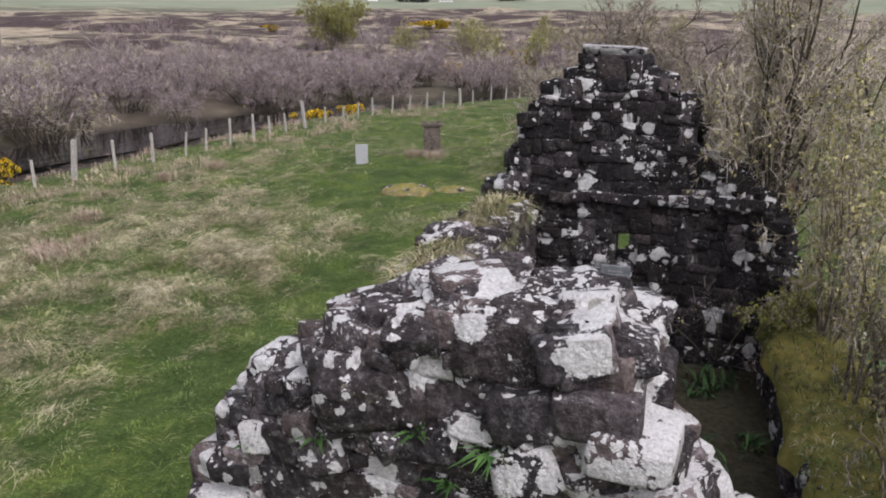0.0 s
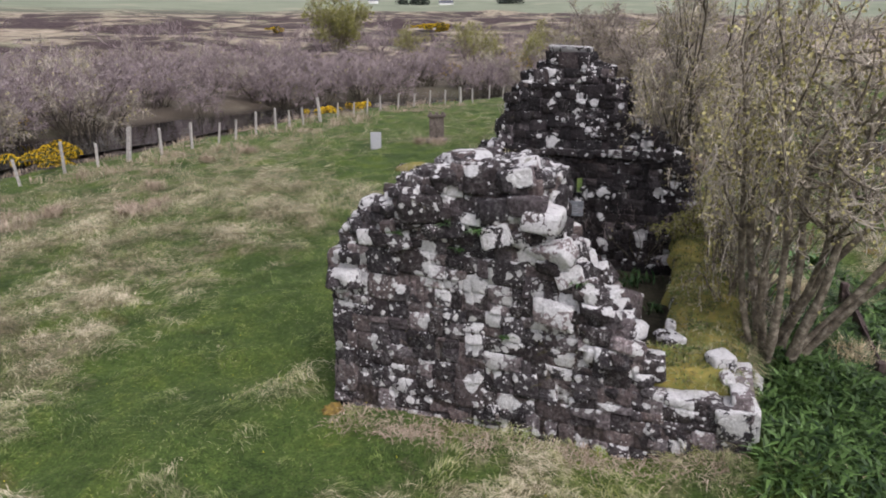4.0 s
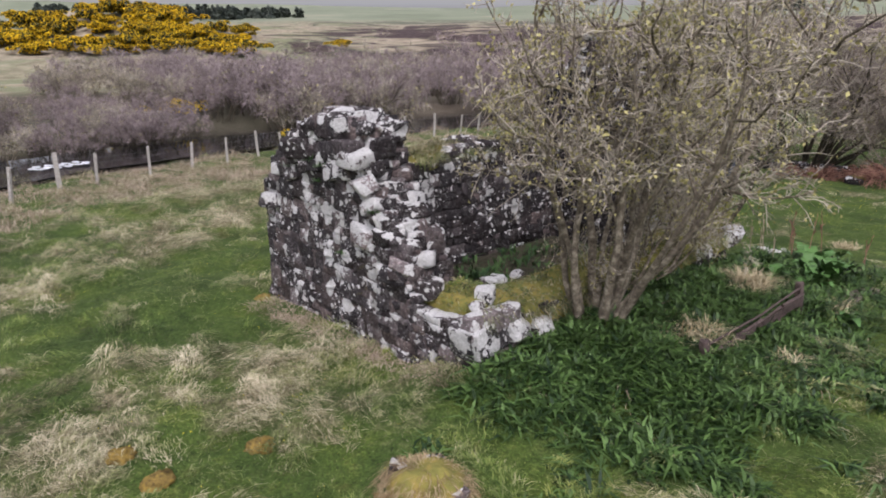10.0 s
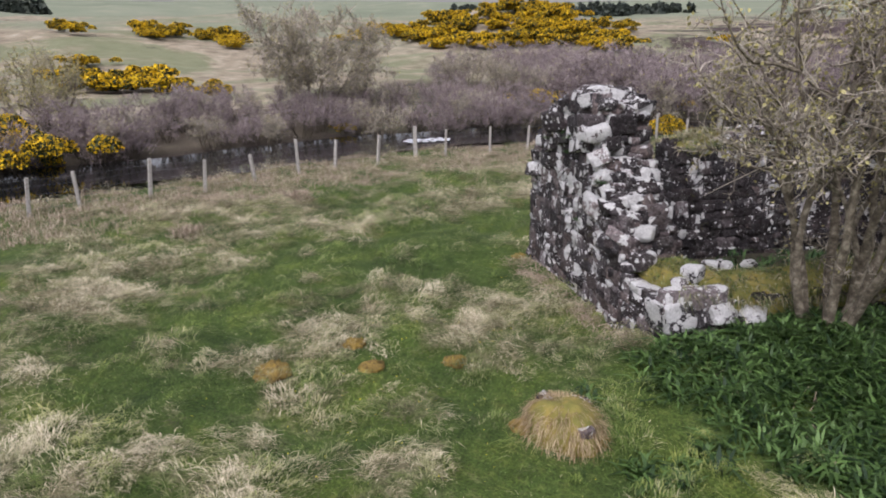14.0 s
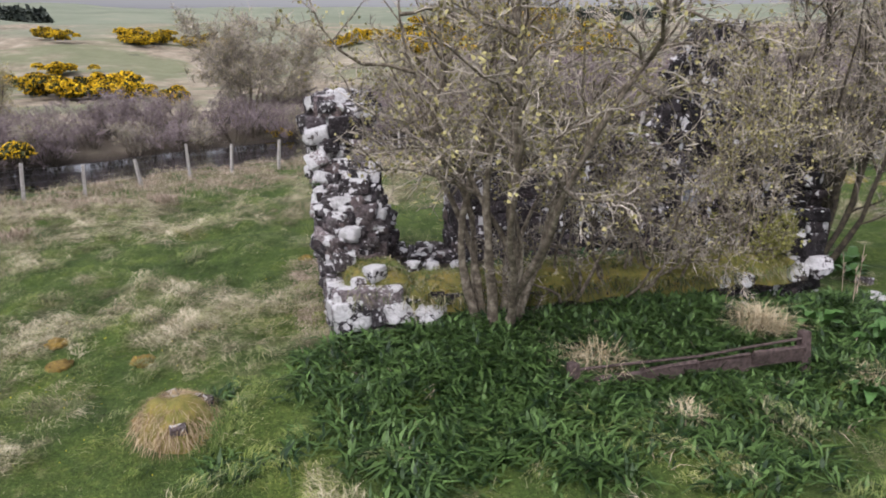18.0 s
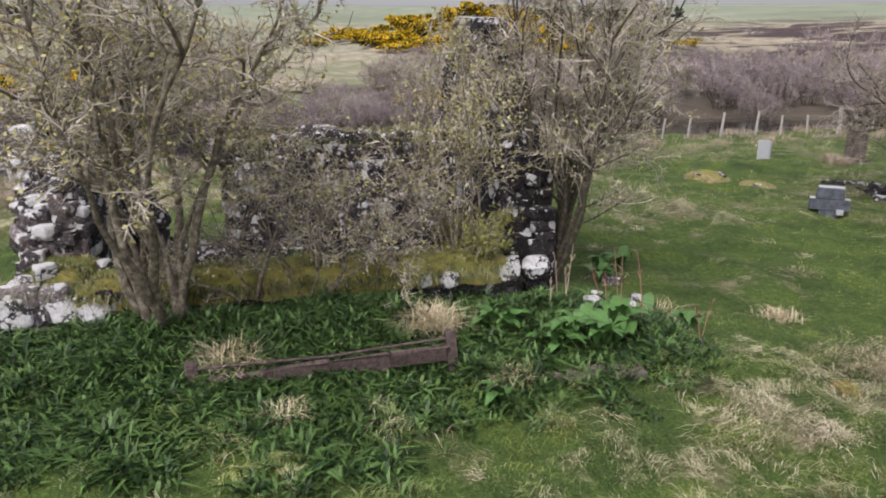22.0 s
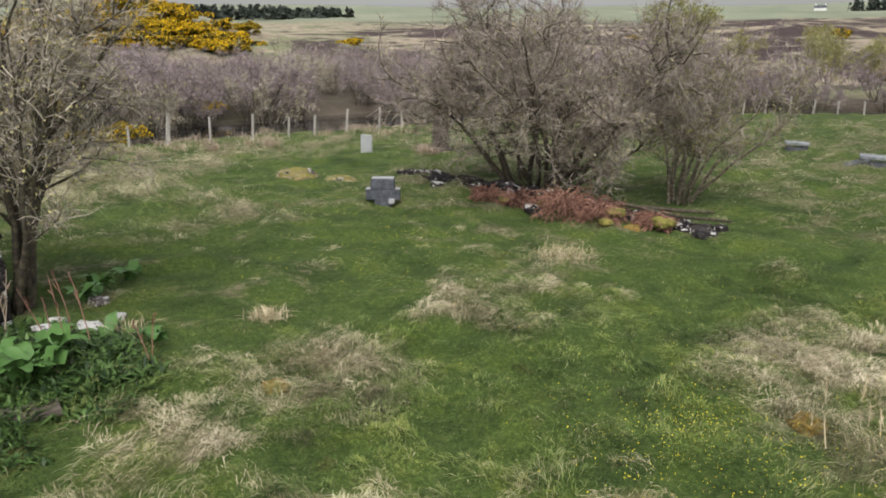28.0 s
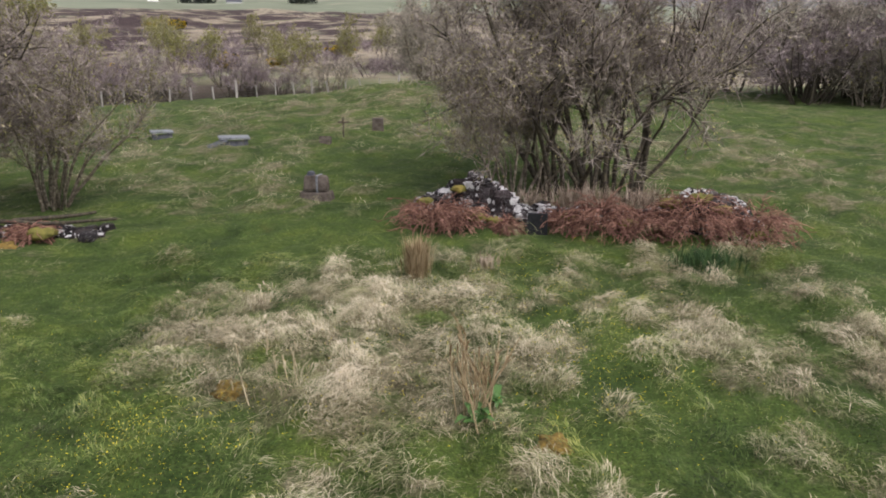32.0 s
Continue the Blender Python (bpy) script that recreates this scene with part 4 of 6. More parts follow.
bare_tree("birch_tree", gz(-57, 117), "yellow-green birch coming into leaf on the moor", 70, 12, 9.0, 0.85, 160, 1600, 5000, 0.10, 26000, LIME, foot=1.6, bud_size=0.15, fine_size=0.7, light=0.014)
bare_tree("willow_tree", gz(-34.5, -1.2), "grey budding willow on the far bank", 71, 9, 6.6, 0.5, 80, 1100, 16000, 0.07, 9000, BUD, foot=0.8, bud_size=0.06, fine_size=0.6, light=0.011)
bare_tree("willow_tree", gz(-29.5, -15.5), "olive willow on the far bank", 72, 10, 4.2, 0.8, 60, 700, 3000, 0.06, 6000, BUD, foot=0.8, bud_size=0.06, fine_size=0.5)
for i, (x, y, h) in enumerate(((-14, 88, 5), (-22, 96, 6), (-6, 92, 5), (-30, 110, 6), (-18, 118, 6), (-3, 104, 6), (-12, 108, 5), (-26, 104, 6), (2, 112, 6), (-38, 104, 6))):
    bare_tree("birch_tree", gz(x, y), "pale young birch in spring leaf on the moor edge", 74 + i, 6, h, 0.5, 40, 350, 1100, 0.06, 3000, LIME, foot=0.5, bud_size=0.11, fine_size=0.6, light=0.012)

# the scrub across the burn
scrub = []
for i, (twig, tall) in enumerate(((BROWN_TWIG, 3.6), (BROWN_TWIG, 3.0), (TWIG, 3.4))):
    b = bare_tree("scrub_bush", (0, -300 - 20 * i, -20), "leafless purple-brown scrub willow across the burn", 50 + i, 13, tall, 0.7, 34, 300, 2600, 0.04,
                  350 if i == 2 else 100, BUD, BARK if i == 2 else DARK_BARK, twig, category="bush", bud_size=0.08, group="scrub along the burn", foot=0.9, fine_size=0.5, light=0.010)
    scrub.append(b)
rng = np.random.default_rng(9)
placed = 0
for i in range(900):
    y = rng.uniform(-34, 82 if i < 700 else 60)
    w = (10.6 if y > 2 else 11.6) + rng.uniform(0, 1) ** 1.5 * (45 if y > 16 else 8)
    x = float(np.interp(y, FENCE_Y, FENCE_X)) - w / 0.85
    if placed >= 278:
        continue
    s = rng.uniform(0.8, 1.3) * (1.0 if y > 18 else 0.52)
    b = scrub[rng.integers(0, 3) if rng.uniform() < 0.6 else 0]
    c = copy_thing(b, pose(*gz(x, y), 0, 0, rng.uniform(0, 360)) @ Matrix.Diagonal((s, s, s, 1)))
    placed += 1
for i in range(16):
    s = rng.uniform(1.3, 2.0)
    copy_thing(scrub[i % 3], pose(*gz(36 + rng.uniform(0, 18), 50 + rng.uniform(0, 16)), 0, 0, rng.uniform(0, 360)) @ Matrix.Diagonal((s, s, s, 1)))
far_spots = [(rng.uniform(95, 230), rng.uniform(2, 52), rng.uniform(0.6, 1.3)) for i in range(34)] + [(rng.uniform(84, 150), rng.uniform(-4, 40), rng.uniform(0.55, 1.1)) for i in range(85)]
blocks = []
for d, a, size in far_spots:
    x, y, z = gz(6 - math.sin(math.radians(a)) * d, 4 + math.cos(math.radians(a)) * d)
    turn = rng.uniform(0, 2 * np.pi, 9)
    start = np.stack([x + np.cos(turn) * 0.7 * size, y + np.sin(turn) * 0.7 * size, np.full(9, z - 0.2)], 1)
    main = grow(rng, start, np.stack([np.cos(turn) * 0.6, np.sin(turn) * 0.6, np.ones(9)], 1), 3.2 * size * rng.uniform(0.7, 1.1, 9), 5, 0.15, 0.03)
    rods = sprout(rng, main, 70, 0.25, 45, 1.0 * size, 3, 0.2, 0.05)
    hair = sprout(rng, rods, 420, 0.1, 45, 0.5 * size, 2, 0.2, 0.05)
    for lines, w in ((main, 0.035), (rods, 0.022), (hair, 0.014)):
        side = rng.normal(0, w, (len(lines), 1, 3))
        a4, b4 = lines[:, :-1], lines[:, 1:]
        quad = np.stack([a4 - side, a4 + side, b4 + side * 0.6, b4 - side * 0.6], 2).reshape(-1, 3)
        blocks.append((quad, np.arange(len(quad)).reshape(-1, 4)))
tagged(new("far_scrub", mesh_from("far_scrub", *joined(blocks), BROWN_TWIG)), "distant leafless scrub scattered over the moor edge", "scrub", kind="stuff")
for b in scrub:
    b.matrix_basis = pose(*gz(-38 - 5 * scrub.index(b), 30 + 4 * scrub.index(b)))


# ---------------------------------------------------------------- gorse
def gorse(seed, flowers, petal=0.075):
    rng = np.random.default_rng(seed)
    g = thing("gorse_bush", (0, -300, -20), "gorse bush thick with yellow flower", "bush", "gorse on the moor")
    lobes = rng.normal(0, 1, (26, 3)) * (0.42, 0.42, 0.16) + (0, 0, 0.42)
    def shell(n, r):
        who = rng.integers(0, len(lobes), n)
        d = rng.normal(0, 1, (n, 3))
        d /= np.linalg.norm(d, axis=1, keepdims=True)
        d[:, 2] = np.abs(d[:, 2]) * 0.9 - 0.2
        p = lobes[who] + d * rng.uniform(0.8, 1.05, (n, 1)) * r
        p[:, 2] = np.maximum(p[:, 2], 0.0)
        return p
    piece("spine", mesh_from("spine", *leaf_cards(rng, shell(2200, 0.24), np.full(2200, 0.09)), SPINE), g)
    piece("flower", mesh_from("flower", *leaf_cards(rng, shell(flowers, 0.28), np.full(flowers, petal), 1.0), GORSE), g, "dense yellow pea flowers")
    return g


gorses = [gorse(1, 3200), gorse(2, 1700), gorse(3, 9000, 0.034)]
SPOTS = [(-21.6, 16.2, 1.35, 2), (-21.5, -15.2, 2.7, 2), (-61, -17, 3.4, 0), (-65, -15, 3.6, 0), (-59, -12, 2.8, 0), (-68, -22, 3.2, 0), (-63, -20, 3.0, 1), (-52, -7.5, 1.8, 1), (-94, -26, 3.0, 0),
         (-31.5, 0.4, 0.7, 2), (-39.5, 16.5, 1.8, 0), (-35.5, 26.0, 1.6, 0), (-26, 86, 2.6, 1), (-24, 47, 1.2, 0), (-23, 52, 1.1, 0), (-87, 148, 2.2, 1), (-122, 93, 2.6, 0), (-128, 97, 1.6, 1),
         (-57, 182, 3.0, 1), (-63, 186, 3.0, 0), (-21, 108, 2.0, 1), (-11, 101, 1.6, 1), (-17, 99, 1.8, 1), (-5, 116, 2.0, 1), (-122, -32, 2.6, 0), (-127, -36, 2.4, 1), (-67, -20, 2.2, 1), (-46, -24, 2.2, 0), (-44, -27, 1.8, 0)]
rng = np.random.default_rng(77)
for i in range(62):
    u, v = rng.uniform(-1, 1), rng.uniform(-1, 1)
    SPOTS.append((-122 + 17 * v + 3 * u, 44 + 17 * u + 4 * v, rng.uniform(2.4, 3.8), int(rng.uniform() < 0.3)))
for i in range(9):
    SPOTS.append((-140 + rng.uniform(-5, 5), 20 + rng.uniform(-6, 6), rng.uniform(2.2, 3.4), 0))
for i in range(16):
    SPOTS.append((-128 + rng.uniform(-9, 9), -15 + rng.uniform(-9, 9), rng.uniform(2.0, 3.2), int(rng.uniform() < 0.3)))
for x, y, s, kind in SPOTS:
    copy_thing(gorses[kind], pose(*gz(x, y), 0, 0, rng.uniform(0, 360)) @ Matrix.Diagonal((s, s, s * rng.uniform(0.75, 1.0), 1)))
for i, g in enumerate(gorses):
    g.matrix_basis = pose(*gz(-120, 58 + 5 * i)) @ Matrix.Diagonal((3, 3, 2.6, 1))


# ---------------------------------------------------------------- the fence
fence = thing("fence", (0, 0, 0), "weathered post and wire stock fence along the burn", "fence")
along = np.stack([np.interp(np.arange(-34, 80, 0.05), FENCE_Y, FENCE_X), np.arange(-34, 80, 0.05)], 1)
run = np.concatenate([[0], np.cumsum(np.hypot(*np.diff(along, axis=0).T))])
post_meshes = [from_bm("post", slab_bm(0.115, 0.10, 1.62, 0.014, 0.9, 0.004, s), POST) for s in range(3)]
strainer = from_bm("post", slab_bm(0.17, 0.17, 1.85, 0.03, 0.95, 0.005, 9), POST)
rng = np.random.default_rng(4)
tops = []
for i, s in enumerate(np.arange(0, run[-1], 1.9)):
    x, y = np.interp(s, run, along[:, 0]), np.interp(s, run, along[:, 1])
    x, y = x + rng.normal(0, 0.04), y + rng.normal(0, 0.12)
    base = gz(x, y, -0.35)
    tops.append(base)
    piece("post", strainer if i % 9 == 4 else post_meshes[i % 3], fence, m=pose(*base, rng.normal(0, 3.5), rng.normal(0, 3.5), rng.uniform(0, 360)) @ Matrix.Diagonal((1, 1, rng.uniform(0.82, 1.04), 1)))
tops = np.array(tops)
for h in (0.55, 0.75, 0.95, 1.2, 1.38):
    piece("wire", mesh_from("wire", *tubes((tops + [0, 0, h])[None], np.full((1, len(tops)), 0.003), 4), WIRE), fence)


# ---------------------------------------------------------------- graves
def headstone(name, at, label, turn, w, h, d, material, rounded=True, lean=0.0):
    g = thing(name, at, label, "gravestone", turn=turn)
    bm = slab_bm(w, d, h + 0.2, 0.012)
    if rounded:
        for v in bm.verts:
            if v.co.z > h:
                v.co.z -= 0.25 * h * (abs(v.co.x) / (w / 2)) ** 2 * 0.3
    piece("tablet", from_bm("tablet", bm, material), g, m=pose(0, 0, -0.2, lean, 0, 0))
    return g


headstone("headstone", gz(-9.18, 22.84), "plain pale granite headstone standing in grass", 25, 0.5, 0.85, 0.12, GRANITE)
RUSH = plain("green_rushes", (0.02, 0.055, 0.02), (0.07, 0.13, 0.04), 3, 0.7, 0.0, island=True)
TALL = thing("tall_headstone", gz(-6.9, 25.0), "tall dark sandstone headstone with a notched top", "gravestone", turn=20)
piece("plinth", from_bm("plinth", slab_bm(1.0, 0.42, 0.3, 0.02), SANDSTONE), TALL, m=pose(0, 0, -0.1))
piece("tablet", from_bm("tablet", slab_bm(0.72, 0.2, 1.05, 0.02, 0.97), SANDSTONE), TALL, m=pose(0, 0, 0.2))
piece("cornice", from_bm("cornice", slab_bm(0.88, 0.3, 0.13, 0.03), SANDSTONE), TALL, m=pose(0, 0, 1.22))
for dx in (-0.3, 0.0, 0.3):
    piece("finial", from_bm("finial", slab_bm(0.18, 0.22, 0.13, 0.03, 0.8), SANDSTONE), TALL, m=pose(dx, 0, 1.34))

CROSS = thing("stub_cross", gz(0.5, 17.05, -0.05), "squat blue-grey slate cross with pale upper edges", "gravestone", turn=50)
piece("foot", from_bm("foot", slab_bm(0.46, 0.3, 0.3, 0.02, 0.95, 0.006, 1), SLATE), CROSS, m=pose(0, 0, -0.14))
piece("arm", from_bm("arm", slab_bm(0.92, 0.34, 0.27, 0.03, 0.98, 0.008, 2), SLATE), CROSS, m=pose(0, 0, 0.15))
piece("head", from_bm("head", slab_bm(0.64, 0.34, 0.30, 0.035, 0.95, 0.008, 3), SLATE), CROSS, m=pose(0, 0, 0.41))
# thin pale strips: skylight on the cross's upper edges, put in as colour
piece("cap", from_bm("cap", slab_bm(0.58, 0.28, 0.03, 0.012), GRANITE), CROSS, "pale strip for the lit upper edge", m=pose(0, 0, 0.69))
for dx in (-0.39, 0.39):
    piece("arm_edge", from_bm("arm_edge", slab_bm(0.12, 0.28, 0.02, 0.008), GRANITE), CROSS, "pale strip for the lit upper edge", m=pose(dx, 0, 0.405))
piece("block", from_bm("block", slab_bm(0.16, 0.12, 0.12, 0.012), GRANITE), CROSS, m=pose(0.24, -0.2, 0.06))


LICHENED_SLAB = plain("grey_lichened_slab", (0.10, 0.11, 0.12), (0.38, 0.40, 0.42), 9, 0.85, 0.006, (0.21, 0.225, 0.24))


def table_tomb(at, turn, long, wide, label, extra=False):
    t = thing("table_tomb", at, label, "tomb", "table tombs on the knoll", turn=turn)
    for dx in (-1, 1):
        piece("support", from_bm("support", slab_bm(0.14, wide * 0.8, 0.42, 0.015), SLATE), t, m=pose(dx * long * 0.36, 0, -0.1))
    piece("top_slab", from_bm("top_slab", slab_bm(long, wide, 0.07, 0.008, 0.99, 0.006, 3), LICHENED_SLAB), t, m=pose(0, 0, 0.31, 1.5, 2, 0))
    piece("side_slab", from_bm("side_slab", slab_bm(long * 0.8, 0.06, 0.34, 0.01), SLATE), t, m=pose(0, -wide * 0.42, -0.08, -14, 0, 0))
    if extra:
        piece("fallen_slab", from_bm("fallen_slab", slab_bm(0.85, 0.5, 0.07, 0.012, 0.97, 0.008, 2), SLATE), t, "slab slipped off onto the grass", m=pose(-long * 0.62, -0.35, 0.12, 6, -18, 12))
    return t


table_tomb(gz(3.85, 33.1, -0.1), 30, 0.8, 0.6, "low grey table tomb sunk in the grass")
table_tomb(gz(7.3, 31.2, -0.1), 24, 1.05, 0.65, "grey table tomb with a slipped slab", True)
headstone("grave_marker", gz(12.1, 33.4), "dark pointed grave marker stone on the knoll", 10, 0.42, 0.55, 0.2, SANDSTONE, True, 6)
headstone("grave_marker", gz(10.5, 31.4), "small dark grave marker sunk in grass", 0, 0.4, 0.28, 0.3, SANDSTONE, True, -8)
headstone("grave_marker", gz(0.2, 31.0), "small dark grave marker sunk in grass", 0, 0.3, 0.35, 0.2, SANDSTONE)
iron = thing("iron_cross", gz(11.05, 32.0), "thin rusted iron cross on the knoll", "cross")
piece("upright", from_bm("upright", slab_bm(0.04, 0.03, 0.85, 0.006), IRON), iron, m=pose(0, 0, -0.15))
piece("bar", from_bm("bar", slab_bm(0.4, 0.03, 0.04, 0.006), IRON), iron, m=pose(0, 0, 0.5))
squat = thing("squat_tombstone", gz(11.8, 24.2), "squat dark banded tombstone on a brown base", "gravestone", turn=-8)
piece("base", from_bm("base", slab_bm(0.85, 0.5, 0.32, 0.04, 0.9, 0.012, 5), SANDSTONE), squat, m=pose(0, 0, -0.12))
piece("block", from_bm("block", slab_bm(0.66, 0.36, 0.42, 0.10, 0.86, 0.012, 6), SANDSTONE), squat, m=pose(0, 0, 0.2))
piece("band", from_bm("band", slab_bm(0.05, 0.37, 0.43, 0.01), LICHENED_SLAB), squat, "pale vertical band", m=pose(0.08, 0, 0.2))
piece("finial", from_bm("finial", slab_bm(0.2, 0.2, 0.12, 0.03, 0.7), SLATE), squat, m=pose(-0.12, 0, 0.6))

plaque = thing("memorial_plaque", (2.09, 6.93, 1.02), "grey slate memorial plaque below the slit window", "plaque")
piece("tablet", from_bm("tablet", slab_bm(0.44, 0.05, 0.32, 0.008), LICHENED_SLAB), plaque, m=pose(0, 0, 0, 4, 0, 0))
for i in range(4):
    piece("line", from_bm("line", slab_bm(0.26 - 0.05 * (i % 2), 0.004, 0.018, 0.001), GRANITE), plaque, "worn unreadable line of lettering", m=pose(0, -0.034 + 0.004 * i * -0.9, 0.06 + i * 0.055, 4, 0, 0))

# single white boulders and corner stones of the low wall
right_wall = bpy.data.objects["wall_right_long"]
near_gable = bpy.data.objects["wall_near_gable"]
far_gable = bpy.data.objects["wall_far_gable"]
for i, (x, y, z, sx, sy, sz, turn) in enumerate([
        (4.88, -0.03, 0.56, 0.42, 0.5, 0.40, 4), (4.9, 0.0, 0.2, 0.4, 0.44, 0.3, -3), (4.98, 0.66, 0.55, 0.34, 0.5, 0.36, 10), (4.92, 0.36, 0.52, 0.3, 0.28, 0.3, 0),
        (5.0, 1.18, 0.55, 0.3, 0.36, 0.3, -10), (4.70, 0.36, 1.02, 0.26, 0.28, 0.2, 30), (4.78, 0.12, 0.92, 0.18, 0.2, 0.18, 12),
        (4.2, 1.0, 0.92, 0.24, 0.18, 0.14, 40), (4.1, 1.3, 0.88, 0.3, 0.2, 0.14, 10), (4.15, 1.7, 0.88, 0.16, 0.24, 0.12, 0),
        (5.06, 7.3, 0.66, 0.38, 0.46, 0.34, 5), (5.14, 6.82, 0.62, 0.3, 0.36, 0.3, -8), (5.2, 5.86, 0.6, 0.24, 0.3, 0.24, 14), (5.18, 5.5, 0.6, 0.2, 0.22, 0.2, 0), (5.12, 1.02, 0.5, 0.34, 0.4, 0.3, 0), (5.0, 6.3, 0.66, 0.2, 0.22, 0.2, 30),
        (4.5, 0.1, 0.66, 0.4, 0.36, 0.24, 0), (3.95, 0.05, 1.0, 0.3, 0.34, 0.24, 0)]):
    m = right_wall.matrix_basis.inverted() @ pose(x, y, z, 4, -5, turn) @ Matrix.Diagonal((sx, sy, sz, 1))
    piece("boulder", (PALE_MESHES if i in (0, 5) else TOP_MESHES if i in (1, 3, 7, 16, 17) else BOULDERS)[i % 6], right_wall, "white-lichened boulder", m=m)
# loose stones proud of the gable's broken shoulder
rng = np.random.default_rng(58)
for i in range(150):
    u = rng.uniform(0.05, 3.7)
    front = rng.random() < 0.62
    t = near_top(u)
    y, z = (rng.uniform(-0.01, 0.05), t - 0.05 - 0.75 * rng.uniform(0, 1) ** 1.5) if front else (rng.uniform(0.08, 0.8), t - 0.02)
    w = 0.09 + 0.24 * rng.uniform(0, 1) ** 1.6
    pool = TOP_MESHES if rng.random() < 0.72 else PALE_MESHES if rng.random() < 0.25 else STONE_MESHES
    piece("shoulder_stone", pool[rng.integers(0, 6)], near_gable,
          m=pose(u, y, z, rng.normal(0, 12), rng.normal(0, 12), rng.normal(0, 25)) @ Matrix.Diagonal((w * rng.uniform(1, 1.6), w * rng.uniform(0.8, 1.2), w * rng.uniform(0.6, 0.95), 1)))
rng = np.random.default_rng(14)
u = 0.35
while u < 4.3:
    w = rng.uniform(0.2, 0.42)
    piece("ledge_stone", (PALE_MESHES if rng.random() < 0.15 else DARKENED_MESHES)[rng.integers(0, 6)], far_gable,
          m=pose(u + w / 2, 0.04, min(2.34, far_top(u + w / 2) - 0.1) + rng.normal(0, 0.02), rng.normal(0, 3), rng.normal(0, 3), rng.normal(0, 3)) @ Matrix.Diagonal((w, 0.27, rng.uniform(0.14, 0.2), 1)))
    u += w + 0.01
for u, z, sx in ((1.84, 4.4, 0.78), (2.5, 3.92, 0.4), (0.35, 2.42, 0.34), (0.66, 3.1, 0.28), (3.2, 3.02, 0.3)):
    piece("cap_stone", PALE_MESHES[int(u * 10) % 6], far_gable, "flat lichen-white cap stone", m=pose(u, 0.35, z, 0, 3, 5) @ Matrix.Diagonal((sx, 0.6, 0.13, 1)))
for u, y, z, sx, sy, sz, turn in ((2.68, 0.4, 2.82, 0.34, 0.44, 0.3, 0), (2.4, 0.5, 3.14, 0.3, 0.3, 0.12, 6), (1.35, 0.35, 3.04, 0.3, 0.26, 0.12, -12), (0.36, 0.4, 2.42, 0.36, 0.36, 0.18, 0), (0.12, 0.2, 1.86, 0.34, 0.42, 0.36, 0),
                                    (1.55, 0.14, 2.95, 0.36, 0.3, 0.42, 4), (1.98, 0.14, 2.85, 0.36, 0.3, 0.34, 0), (0.14, 0.16, 0.36, 0.36, 0.4, 0.42, 0), (0.13, 0.16, 0.95, 0.28, 0.36, 0.3, 0), (1.7, 0.3, 3.17, 0.34, 0.3, 0.14, 0), (2.2, 0.62, 3.16, 0.34, 0.24, 0.12, 4), (0.55, 0.3, 2.62, 0.42, 0.34, 0.16, -8), (0.3, 0.55, 2.36, 0.36, 0.4, 0.16, 10), (1.9, 0.2, 3.2, 0.3, 0.26, 0.14, 8)):
    piece("quoin", (QUOIN_MESHES if u < 0.15 else PALE_MESHES if 2 < z < 3.1 and sz < 0.3 else TOP_MESHES)[int(u * 37) % 6], near_gable, m=pose(u, y, z, 3, 3, turn) @ Matrix.Diagonal((sx, sy, sz, 1)))


